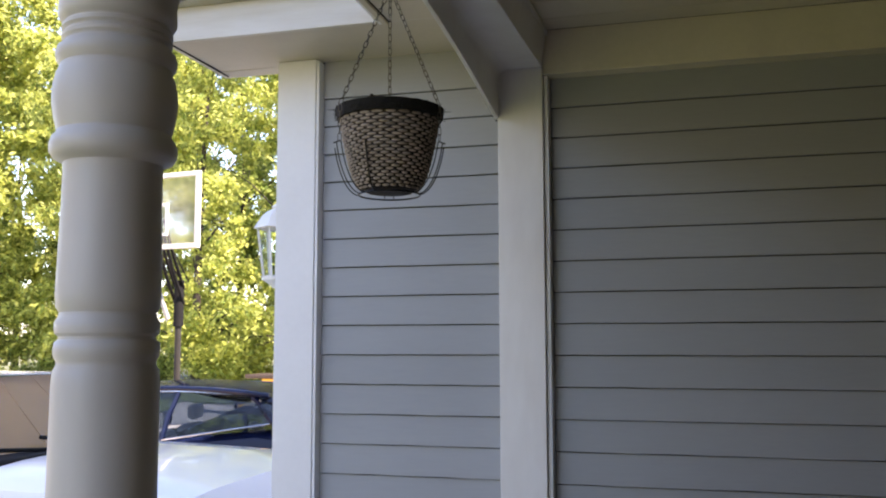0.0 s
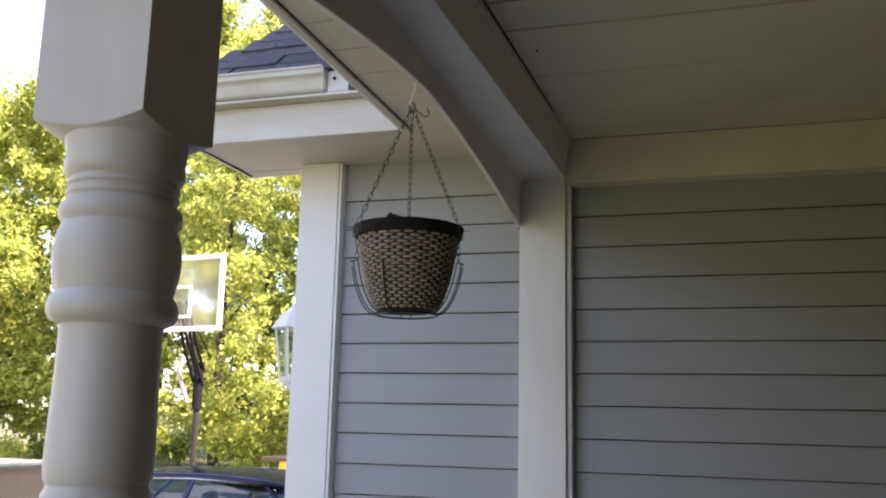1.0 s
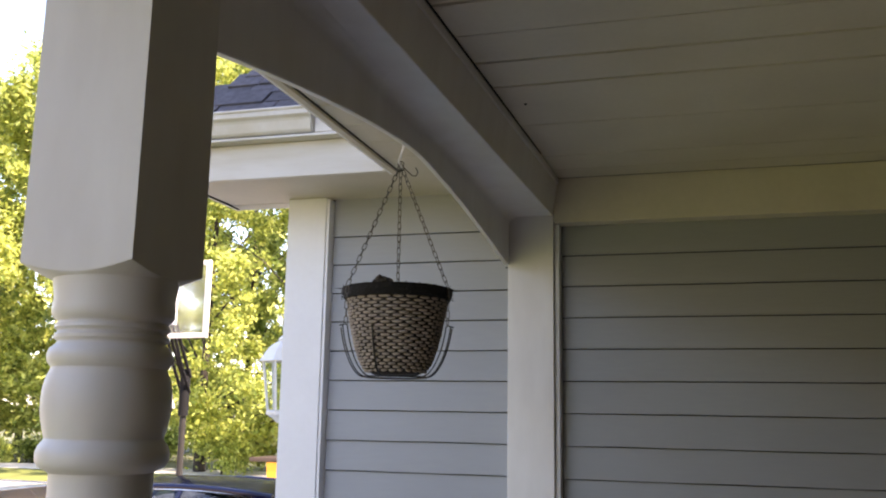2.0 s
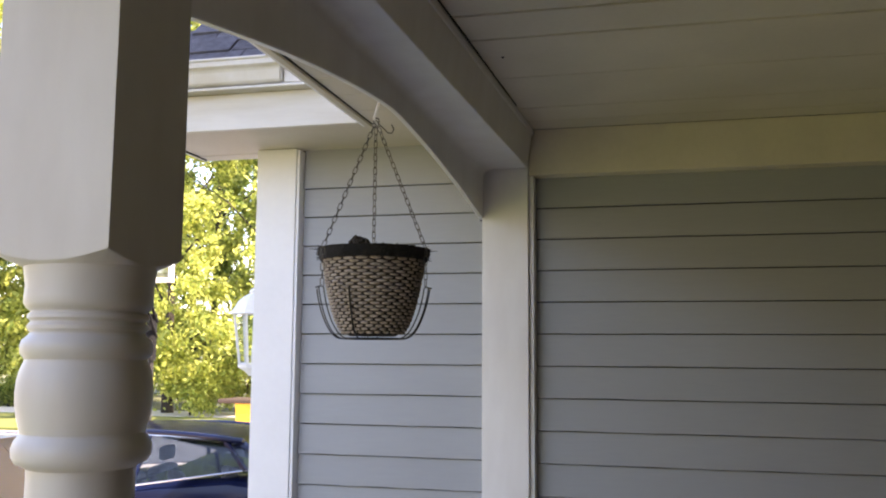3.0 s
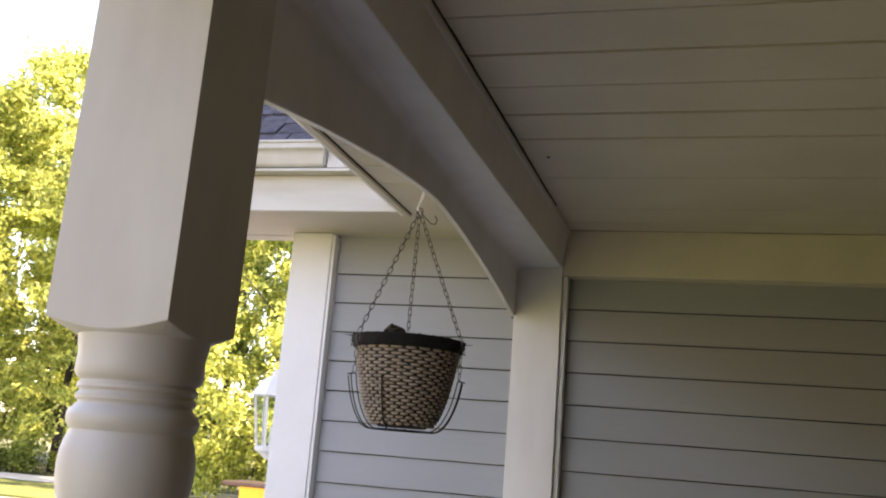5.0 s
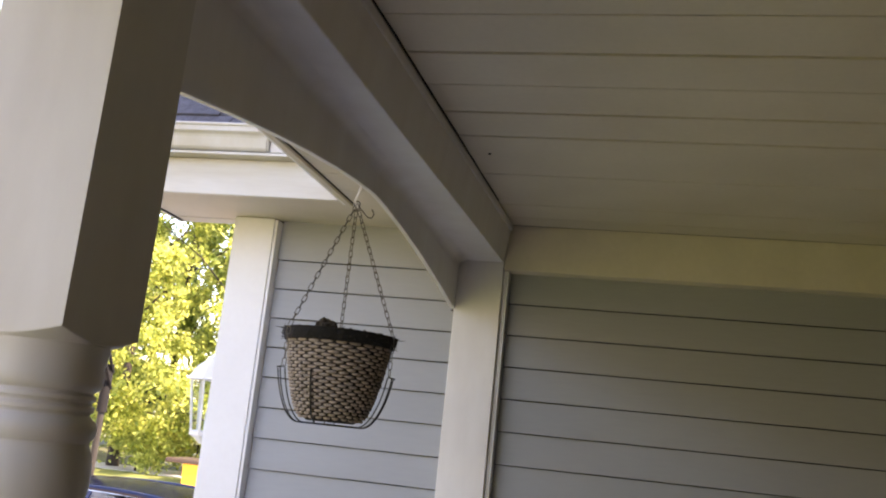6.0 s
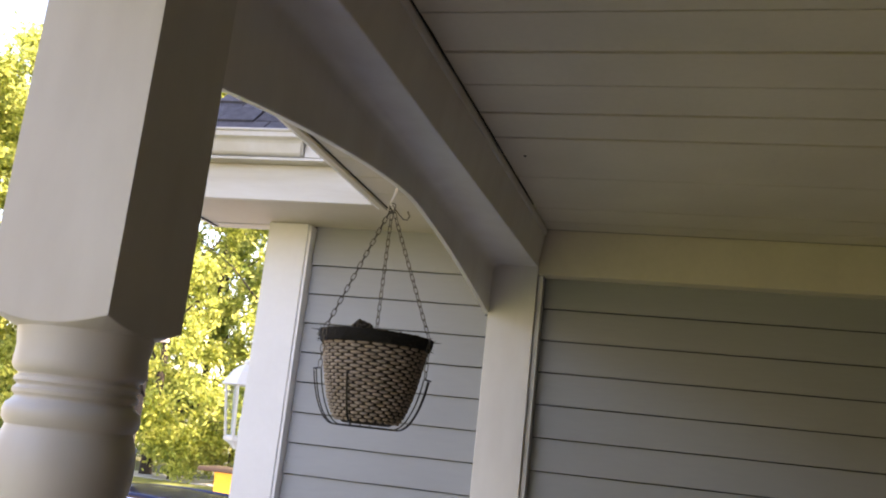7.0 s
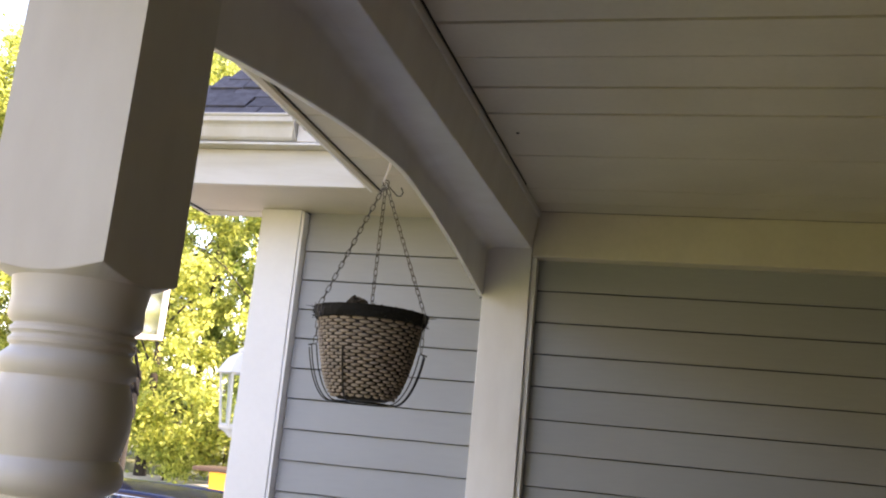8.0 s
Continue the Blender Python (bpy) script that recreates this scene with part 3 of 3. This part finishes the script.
# spare hook and tie at the top of the chains
part("chain_ring", tube([(APEX.x + 0.008 * math.cos(t), APEX.y, APEX.z + 0.008 * math.sin(t)) for t in angs[::4]], 0.0016, 6, closed=True), CHAIN, basket)
part("spare_hook", tube([(APEX.x + 0.002, APEX.y, APEX.z - 0.002), (APEX.x + 0.02, APEX.y - 0.005, APEX.z - 0.02), (APEX.x + 0.034, APEX.y - 0.008, APEX.z - 0.034),
                         (APEX.x + 0.045, APEX.y - 0.01, APEX.z - 0.036), (APEX.x + 0.05, APEX.y - 0.01, APEX.z - 0.026), (APEX.x + 0.044, APEX.y - 0.01, APEX.z - 0.014)], 0.0017, 6), CHAIN, basket)
# dry plant tuft
random.seed(5)
bm = bmesh.new()
for i in range(170):
    a, r = random.uniform(0, 6.28), 0.027 * math.sqrt(random.random())
    c = (BX - 0.022 + r * math.cos(a), BY - 0.05 + r * math.sin(a), ZT - 0.01 + (0.6 + 0.4 * random.random()) * 0.036 * math.sqrt(max(0, 1 - (r / 0.028) ** 2)))
    bmesh.ops.create_icosphere(bm, subdivisions=1, radius=random.uniform(0.003, 0.0065), matrix=Matrix.Translation(c) @ Matrix.Diagonal((1, 1, random.uniform(0.6, 1.5), 1)))
for i in range(110):
    a = random.uniform(0, 6.28)
    c = (BX + (RT - 0.012) * math.cos(a), BY + (RT - 0.012) * math.sin(a), ZT - 0.008 + random.uniform(0, 0.008))
    bmesh.ops.create_icosphere(bm, subdivisions=1, radius=random.uniform(0.002, 0.005), matrix=Matrix.Translation(c))
part("dried_plant", bm, DRY, basket, "withered dark plant tuft")["kind"] = "stuff"
hook = empty("ceiling_hook")
tagged(hook, "white-painted screw hook in the porch soffit", "hook")
pts = [(BX - 0.002, BY, 2.598), (BX - 0.002, BY, 2.50), (BX + 0.004, BY, 2.478), (BX + 0.006, BY, 2.455), (BX, BY, 2.432), (BX - 0.006, BY, 2.416), (BX - 0.002, BY, 2.408),
       (BX + 0.004, BY, 2.402), (BX + 0.002, BY, 2.398)]
part("shank", tube(pts, 0.0034, 8), HOOKM, hook, smooth=True)
part("collar", lathe([(0.008, 2.592), (0.008, 2.5975)], 16, BX - 0.002, BY), HOOKM, hook)

# ---- wall lantern on the garage front ----
lx, ly = -0.79, 3.50
lantern = empty("wall_lantern")
tagged(lantern, "white metal coach lantern with clear glass on the garage", "lantern")
hexes = [2 * math.pi * (i + 0.5) / 6 for i in range(6)]
part("cap", loft([[(lx + r * math.cos(a), ly + r * math.sin(a), z) for a in hexes] for r, z in ((0.104, 1.985), (0.107, 1.99), (0.1, 1.998), (0.07, 2.045), (0.05, 2.062), (0.026, 2.075), (0.03, 2.085), (0.012, 2.1))]), LANTERNW, lantern)
part("base", loft([[(lx + r * math.cos(a), ly + r * math.sin(a), z) for a in hexes] for r, z in ((0.02, 1.725), (0.04, 1.745), (0.066, 1.76), (0.068, 1.772), (0.055, 1.78))]), LANTERNW, lantern)
for a in hexes:
    part("glazing_bar", tube([(lx + 0.06 * math.cos(a), ly + 0.06 * math.sin(a), 1.775), (lx + 0.088 * math.cos(a), ly + 0.088 * math.sin(a), 1.988)], 0.006, 6), LANTERNW, lantern)
for a, b in zip(hexes, hexes[1:] + hexes[:1]):
    p = part("glass_pane", hexa([(lx + r * math.cos(t), ly + r * math.sin(t), z) for z, r1, r2 in ((1.78, 0.0585, 0.0565), (1.985, 0.0855, 0.0835)) for r, t in ((r1, a), (r1, b), (r2, b), (r2, a))]), GLASS, lantern)
    p.visible_shadow = False
part("candle", tube([(lx, ly, 1.78), (lx, ly, 1.86)], 0.012, 10), LANTERNW, lantern)
part("bracket", box(lx, -0.645, ly - 0.012, ly + 0.012, 1.83, 1.855, 0.004), LANTERNW, lantern)
part("back_plate", box(-0.645, -0.622, ly - 0.06, ly + 0.06, 1.74, 1.96, 0.006), LANTERNW, lantern)


# ---- cars ----
def car(name, label, m, paint, L, W, Hroof, hood, belt, base_f, top_f, top_b, base_b, zdeck, shade=False, seat=SEATK, crown=0.045, arch=0.0, shift=0.05, rise=0.0):
    """A car along +x with its wheels on z = 0. base and top: where the windscreens start below and end above."""
    e = empty(name, m)
    tagged(e, label, "car")
    w = W / 2

    def ring(x, zb, zt, ww, crown):
        half = [(0.0, zb), (ww * 0.86, zb), (ww * 0.97, zb + 0.16), (ww, zb + 0.35), (ww * 0.99, zt - 0.16), (ww * 0.955, zt - 0.05), (ww * 0.88, zt - 0.004), (ww * 0.5, zt + crown * 0.75), (0, zt + crown)]
        return [(x, y, z) for y, z in half] + [(x, -y, z) for y, z in half[-2:0:-1]]
    f, b = L / 2, -L / 2
    st = [(f, 0.35, hood - 0.42, w * 0.72, 0.0), (f - 0.05, 0.28, hood - 0.25, w * 0.82, 0.01), (f - 0.16, 0.24, hood - 0.09, w * 0.91, 0.02), (f - 0.45, 0.22, hood - 0.02, w * 0.97, 0.035),
          (base_f + 0.35, 0.2, hood, w, 0.04), (base_f - 0.02, 0.2, belt - 0.01, w, 0.03), (top_f, 0.2, belt, w, 0.0), ((top_f + top_b) / 2, 0.2, belt + 0.02 + rise * 0.45, w, 0.0), (top_b, 0.2, belt + 0.03 + rise, w, 0.0),
          (base_b + 0.02, 0.22, zdeck - 0.01, w * 0.98, 0.02), (b + 0.2, 0.25, zdeck - 0.02, w * 0.93, 0.02), (b + 0.04, 0.3, zdeck - 0.16, w * 0.86, 0.01), (b, 0.38, zdeck - 0.35, w * 0.78, 0.0)]
    part("body", loft([ring(*s) for s in st]), paint, e, smooth=True)
    # greenhouse: lower corners on the belt, upper corners at the roof
    wb, wt = w * 0.93, w * 0.68
    zr = Hroof - crown

    def bow(x):
        return arch * (0.35 - ((x - top_f + 1.0) / 1.25) ** 2)
    roof = [[(x, wt * ky * k2, zr + bow(x) + crown * (1 - ky * ky) * k3) for ky in (-1, -0.96, -0.6, 0, 0.6, 0.96, 1)] for x, k2, k3 in
            ((top_f + 0.03, 0.97, 0.25), (top_f - 0.1, 1, 0.65), (top_f - 0.35, 1.01, 0.95), (top_f - 0.75, 1.01, 1.0), (top_f - 1.15, 1.01, 1.0), (top_b + 0.4, 1.01, 0.98), (top_b + 0.15, 1, 0.75), (top_b - 0.03, 0.96, 0.3))]
    bm = loft(roof, closed=False)
    r = bmesh.ops.solidify(bm, geom=bm.faces[:], thickness=0.04)
    part("roof", bm, paint, e, smooth=True)
    mid = (top_f + top_b) / 2 + shift
    lo = {"a": (base_f, wb, belt), "b": (mid, w * 0.955, belt + 0.025 + rise * 0.45), "c": (base_b, wb * 0.97, max(belt + 0.04, zdeck) + rise)}
    hi = {"a": (top_f, wt, zr + 0.012 + bow(top_f)), "b": (mid - 0.05, wt * 1.03, zr + 0.016 + bow(mid)), "c": (top_b, wt * 0.97, zr + 0.012 + bow(top_b))}
    for s in (1, -1):
        for k, wd in (("a", 0.024), ("b", 0.03), ("c", 0.045)):
            p, q = lo[k], hi[k]
            part("pillar", tube([(p[0], p[1] * s, p[2] - 0.03), (p[0] * 0.5 + q[0] * 0.5, (p[1] + q[1]) / 2 * s + 0.015 * s, (p[2] + q[2]) / 2), (q[0], q[1] * s, q[2] - 0.03 * (arch > 0))], wd, 8), paint, e, smooth=True)
        for k1, k2 in (("a", "b"), ("b", "c")):
            pts = [lo[k1], lo[k2], hi[k2], hi[k1]]
            pane = part("side_window", hexa([(x, y * s, z) for x, y, z in pts] + [(x, (y - 0.012) * s, z) for x, y, z in pts]), CARGLASS, e)
            pane.visible_shadow = False
            loop = [Vector((x, (y + 0.006) * s, z)) for x, y, z in pts]
            part("window_trim", tube([loop[3], (loop[3] + loop[0]) / 2, loop[0], (loop[0] + loop[1]) / 2, loop[1]] if k1 == "a" else [loop[3], (loop[3] + loop[0]) / 2, loop[0], (loop[0] + loop[1]) / 2, loop[1], (loop[1] + loop[2]) / 2, loop[2]], 0.009, 6), CHROME, e)
            part("upper_trim", tube([loop[3].lerp(loop[2], f_ / 6) + Vector((0, 0.008 * s, -0.012 + bow(loop[3].x + (loop[2].x - loop[3].x) * f_ / 6) - bow(loop[3].x) * (1 - f_ / 6) - bow(loop[2].x) * f_ / 6)) for f_ in range(7)], 0.009, 6), CHROME, e)
        if arch:
            rail = [top_f + 0.03 + (top_b - top_f - 0.06) * f_ / 8 for f_ in range(9)]
            part("roof_rail", tube([(x, wt * 1.03 * s, zr + 0.03 + bow(x)) for x in rail], 0.03, 8), paint, e, smooth=True)
        hz = belt - (0.035 if arch else 0.12)
        for hx in (0.25, -0.75):
            part("door_handle", tube([(mid + hx, w * 1.0 * s, hz), (mid + hx - 0.02, w * 1.025 * s, hz + 0.005), (mid + hx - 0.2, w * 1.025 * s, hz + 0.01), (mid + hx - 0.22, w * 1.0 * s, hz + 0.01)], 0.017, 8), CHROME, e, smooth=True)
        q0, q1 = Vector(lo["b"]).lerp(Vector(lo["c"]), 0.78), Vector(hi["b"]).lerp(Vector(hi["c"]), 0.82)
        part("window_divider", tube([(q0.x, (q0.y + 0.004) * s, q0.z), (q1.x, (q1.y + 0.004) * s, q1.z)], 0.03, 6), paint, e)
        part("mirror", box(base_f - 0.42, base_f - 0.27, min(w * 0.98 * s, w * 1.15 * s), max(w * 0.98 * s, w * 1.15 * s), belt - 0.01, belt + 0.12, 0.03), TRIMK if not shade else paint, e)
        part("headlight", box(f - 0.3, f - 0.13, min(w * 0.62 * s, w * 0.9 * s), max(w * 0.62 * s, w * 0.9 * s), hood - 0.28, hood - 0.16, 0.03), GLASS, e)
        part("tail_light", box(b + 0.02, b + 0.14, min(w * 0.6 * s, w * 0.88 * s), max(w * 0.6 * s, w * 0.88 * s), zdeck - 0.3, zdeck - 0.14, 0.03), mat_red, e)
        for x in (f - 0.85, b + 0.85):
            wh = part("wheel", lathe([(0.33, -0.1), (0.34, -0.07), (0.34, 0.07), (0.33, 0.1)], 28), BLACK, e, smooth=True)
            wh.matrix_local = pose(x, (w - 0.1) * s, 0.34, 90, 0, 0)
            part("rim", lathe([(0.03, -0.112), (0.2, -0.108), (0.22, -0.101), (0.22, 0.101), (0.2, 0.108), (0.03, 0.112)], 20), CHROME, wh, smooth=True)
    wsf = [(base_f + 0.01, -wb + 0.03, belt), (base_f + 0.01, wb - 0.03, belt), (top_f + 0.02, wt - 0.02, zr + 0.015 + bow(top_f)), (top_f + 0.02, -wt + 0.02, zr + 0.015 + bow(top_f))]
    pane = part("windscreen", hexa(wsf + [(x - 0.012, y, z) for x, y, z in wsf]), GLASS if shade else CARGLASS, e)
    pane.visible_shadow = False
    wsb = [(base_b, -wb + 0.05, zdeck), (base_b, wb - 0.05, zdeck), (top_b, wt - 0.03, zr + 0.012 + bow(top_b)), (top_b, -wt + 0.03, zr + 0.012 + bow(top_b))]
    pane = part("rear_window", hexa(wsb + [(x + 0.012, y, z) for x, y, z in wsb]), CARGLASS, e)
    pane.visible_shadow = False
    part("dashboard", box(base_f - 0.55, base_f + 0.05, -wb + 0.06, wb - 0.06, belt - 0.2, belt - 0.02, 0.04), SEATK, e)
    lift_s = 0.13 if arch else 0.02
    for x in (mid + (0.34 if arch else 0.22), mid - 0.7):
        for s in (1, -1):
            st_ = part("seat", box(x - 0.12, x + 0.05, s * 0.36 - 0.23, s * 0.36 + 0.23, 0.55, belt + lift_s, 0.05), seat, e, smooth=True)
            part("headrest", box(x - 0.12, x - 0.02, s * 0.36 - 0.13, s * 0.36 + 0.13, belt + lift_s + 0.05, belt + lift_s + 0.21, 0.04), seat, st_, smooth=True)
    if shade:
        part("wiper", tube([(base_f + 0.1, -0.15, belt + 0.03), (base_f + 0.02, -0.5, belt + 0.06), (base_f - 0.02, -0.7, belt + 0.09)], 0.012, 6), TRIMK, e)
        part("wiper", tube([(base_f + 0.1, 0.45, belt + 0.03), (base_f + 0.02, 0.1, belt + 0.06), (base_f - 0.02, -0.1, belt + 0.09)], 0.012, 6), TRIMK, e)
        part("cowl", box(base_f - 0.02, base_f + 0.17, -wb + 0.1, wb - 0.1, belt - 0.03, belt + 0.027, 0.012), TRIMK, e)
    return e, wsf


mat_red = mat("red_lens", (0.35, 0.02, 0.02), 0.2)
suv, wsf = car("white_car", "white crossover car parked nose to the garage, tan sunshade inside", pose(-3.5, 4.45, GZ), CARW, 4.6, 1.85, 1.68, 1.19, 1.21, 0.85, 0.45, -1.9, -2.15, 1.15, shade=True)
# folded sunshade behind the windscreen: panels with creases
P0, P1, P2, P3 = [Vector(p) for p in wsf]
for i in range(4):
    f0, f1 = i / 4 + 0.003, (i + 1) / 4 - 0.003
    z = 0.035 if i % 2 else 0.055
    a, b, c, d = P0.lerp(P1, f0), P0.lerp(P1, f1), P3.lerp(P2, f1), P3.lerp(P2, f0)
    q = [v + Vector((-0.04, 0, 0.0)) for v in (a, b, c, d)]
    q = [q[0] + Vector((-0.02 * (i % 2), 0, 0.01)), q[1] + Vector((-0.02 * ((i + 1) % 2), 0, 0.01)), q[2] + Vector((-0.02 * ((i + 1) % 2), 0, -0.02)), q[3] + Vector((-0.02 * (i % 2), 0, -0.02))]
    part("sunshade_panel", hexa([tuple(v) for v in q] + [tuple(v + Vector((-0.01, 0, 0))) for v in q]), SHADEM, suv, "tan fabric sunshade panel")
part("washer_nozzle", lathe([(0.014, 1.15), (0.01, 1.165)], 10, 1.2, -0.25), TRIMK, suv)

sedan, _ = car("navy_sedan", "dark navy blue sedan with chrome window trim and cream seats", pose(-4.8, 8.75, GZ, 0, 0, 180), CARB, 4.8, 1.86, 1.415, 0.84, 0.785, 0.95, 0.3, -1.7, -2.2, 0.95, seat=SEATC, crown=0.1, arch=0.09, shift=0.02, rise=0.17)

# ---- basketball hoop ----
hoop = empty("basketball_hoop", pose(-5.64, 10.6, GZ))
tagged(hoop, "portable basketball hoop with clear backboard and grey pole", "basketball hoop")
part("pole", tube([(0, 0, 0.1), (0, 0, 2.35)], 0.042, 16), POLEM, hoop, smooth=True)
part("pole_sleeve", tube([(0, 0, 2.05), (0, 0, 2.66)], 0.066, 16), TRIMK, hoop, smooth=True)
part("base", box(-0.5, 0.5, -0.4, 0.9, 0, 0.18, 0.06), TRIMK, hoop)
bd = Matrix.Translation((0.035, -0.62, 0)) @ Matrix.Rotation(radians(-8), 4, "Z")
board = part("backboard", box(-0.65, 0.63, -0.008, 0.008, 3.04, 3.95), ACRYLIC, hoop, "clear acrylic backboard")
board.matrix_local = bd
board.visible_shadow = False
for x0, x1, z0, z1 in ((-0.69, 0.67, 3.01, 3.07), (-0.69, 0.67, 3.92, 3.98), (-0.69, -0.63, 3.07, 3.92), (0.61, 0.67, 3.07, 3.92)):
    part("board_frame", box(x0, x1, -0.025, 0.025, z0, z1, 0.008), HOOPW, board)
for x0, x1, z0, z1 in ((-0.34, 0.18, 3.18, 3.22), (-0.34, 0.18, 3.56, 3.6), (-0.34, -0.3, 3.22, 3.56), (0.14, 0.18, 3.22, 3.56)):
    part("target_line", box(x0, x1, -0.012, 0.012, z0, z1), HOOPW, board)
part("rim_ring", tube([(0.23 * math.cos(a), -0.3 + 0.23 * math.sin(a), 3.08) for a in angs[::3]], 0.01, 8, closed=True), mat("rim_metal", (0.12, 0.1, 0.09), 0.5), board)
for zz in (2.35, 2.55):
    for s in (-0.06, 0.06):
        part("lift_arm", tube([(s, 0.02, zz), (0.03 + s, -0.3, zz + 0.4), (0.06 + s, -0.58, zz + 0.85)], 0.022, 8), TRIMK, hoop)
part("counter_spring", tube([(-0.12, -0.06, 2.15), (-0.16, -0.25, 2.55)], 0.03, 10), SEAL, hoop)

# ---- yellow bin far off ----
ybin = empty("yellow_bin", pose(-7.95, 19.2, GZ))
tagged(ybin, "yellow plastic storage bin with a dark brown lid", "bin")
part("body", loft([[(-0.5, -0.4, 0), (0.5, -0.4, 0), (0.5, 0.4, 0), (-0.5, 0.4, 0)], [(-0.54, -0.44, 1.02), (0.54, -0.44, 1.02), (0.54, 0.44, 1.02), (-0.54, 0.44, 1.02)]]), YELLOW, ybin)
part("lid", box(-0.95, 0.66, -0.5, 0.5, 1.025, 1.12, 0.03), BROWN, ybin)


# ---- trees ----
def leaves(name, centres, radii, count, size, material, parent, seed):
    """Many small bent leaves, thicker towards the skin of each clump, as one mesh."""
    rng = np.random.default_rng(seed)
    C, R = np.array(centres), np.array(radii)
    pick = rng.choice(len(C), count, p=R ** 2 / (R ** 2).sum())
    d = rng.normal(size=(count, 3))
    d /= np.linalg.norm(d, axis=1)[:, None]
    pos = C[pick] + d * (R[pick] * (0.15 + 0.62 * np.abs(rng.normal(size=count))))[:, None] * np.array([1, 1, 0.75])
    u = rng.normal(size=(count, 3))
    u[:, 2] -= 0.4
    u /= np.linalg.norm(u, axis=1)[:, None]
    nrm = d + rng.normal(size=(count, 3)) * 0.9 + np.array([0, 0, 0.5])
    v = np.cross(nrm, u)
    v /= np.linalg.norm(v, axis=1)[:, None] + 1e-6
    w = np.cross(u, v)
    s = (size * rng.uniform(0.6, 1.35, count))[:, None]
    V = np.stack([pos - u * s, pos + v * s * 0.45 + w * s * 0.12 - u * s * 0.25, pos + v * s * 0.38 + w * s * 0.1 + u * s * 0.35, pos + u * s * 1.0 - w * s * 0.15,
                  pos - v * s * 0.38 + w * s * 0.1 + u * s * 0.35, pos - v * s * 0.45 + w * s * 0.12 - u * s * 0.25], 1).reshape(-1, 3)
    base = np.arange(count)[:, None] * 6
    F = np.concatenate([base + np.array([0, 1, 2, 3]), base + np.array([0, 3, 4, 5])], 0)
    me = bpy.data.meshes.new(name)
    me.from_pydata(V.tolist(), [], F.tolist())
    me.materials.append(material)
    ob = new(name, me)
    ob.parent = parent
    ob["kind"] = "stuff"
    return ob


def tree(x, y, height, spread, seed, material, count, size, low=0.16, label="tall leafy tree in yellow-green sunlit foliage"):
    e = empty("tree", pose(x, y, GZ - 0.03))
    tagged(e, label, "tree", group="trees beyond the driveway")
    rng = random.Random(seed)
    top = height * 0.8
    bend = [Vector((0.25 * math.sin(i * 0.9 + seed) * i / 6, 0.25 * math.cos(i * 1.3 + seed) * i / 6, top * i / 8)) for i in range(9)]
    trunk = part("trunk", tube(bend, [0.0105 * height * (1 - 0.85 * i / 8) * (1.3 if i == 0 else 1) for i in range(9)], 10), BARK, e, smooth=True)
    cs, rs = [], []
    for k in range(190):
        f = rng.uniform(low, 1.0)
        a = rng.uniform(0, 6.283)
        wide = spread * (0.35 + 0.65 * math.sin(math.pi * min(1, (f - low) / (1 - low) * 0.8 + 0.15)))
        rr = wide * math.sqrt(rng.uniform(0.12, 1))
        c = Vector((rr * math.cos(a), rr * math.sin(a), f * height))
        rad = spread * rng.uniform(0.05, 0.15)
        cs.append(tuple(c)), rs.append(rad)
        if k % 9 == 0:
            j = min(8, max(1, int((f - 0.1) * 8)))
            s0 = bend[j]
            tip = s0.lerp(c, 0.7)
            part("limb", tube([s0, s0.lerp(tip, 0.5) + Vector((0, 0, 0.06 * rr)), tip], [0.004 * height * (1 - f * 0.6), 0.002 * height * (1 - f * 0.6), 0.0005 * height], 6), BARK, e, smooth=True)
    leaves("crown", cs, rs, count, size, material, e, seed)
    return e



# first row, then a second row behind
for i, (az, dist, hgt, spr) in enumerate(((-17, 33, 17, 5.2), (-24, 31, 18, 5.4), (-30.5, 33, 17, 5.4), (-37, 42, 18, 6.6), (-44, 43, 15.2, 6.2), (-51, 45, 16.5, 6.4))):
    a, big = radians(az), dist / 33
    tree(0.9 + dist * math.sin(a), dist * math.cos(a), hgt, spr, 20 + i, LEAF2 if i == 0 else LEAF, 52000, 0.098 * big, low=0.08)
for i, (az, dist, hgt, spr) in enumerate(((-20, 46, 22, 7), (-28, 47, 22, 7), (-34, 50, 21, 7.0), (-40.5, 54, 17, 7), (-48, 55, 17, 7.5))):
    a = radians(az)
    tree(0.9 + dist * math.sin(a), dist * math.cos(a), hgt, spr, 60 + i, LEAF2, 24000, 0.17, low=0.05)
# shrubs along the foot of the trees
random.seed(9)
for i in range(12):
    a, dist = radians(-16 - 3.3 * i), (30.5 if i < 5 else 39.5) + 1.5 * random.random()
    e = empty("shrub", pose(0.9 + dist * math.sin(a), dist * math.cos(a), GZ - 0.03))
    tagged(e, "low dark green leafy shrub under the trees", "shrub", group="shrubs under the trees")
    hs = random.uniform(0.9, 1.9) + (1.1 if i in (3, 4) else 0)
    part("stem", tube([(0, 0, 0), (0.05, 0, hs * 0.7)], [0.05, 0.02], 6), BARK, e)
    leaves("foliage", [(random.uniform(-0.9, 0.9), random.uniform(-0.6, 0.6), random.uniform(0.25, 0.8) * hs) for _ in range(9)], [random.uniform(0.4, 0.7) for _ in range(9)], 7000 if i in (3, 4) else 3600, 0.085, LEAF2 if i % 2 and i != 3 else LEAF, e, 100 + i)

# ---- siding boards, last ----
clapboards(wall_garage, -0.454, PILX0 - 0.001, WL, 2.632, Z0)
clapboards(wall_porch, PILX1 + 0.019, 1.798, WR, 2.475, Z0 - LAP)
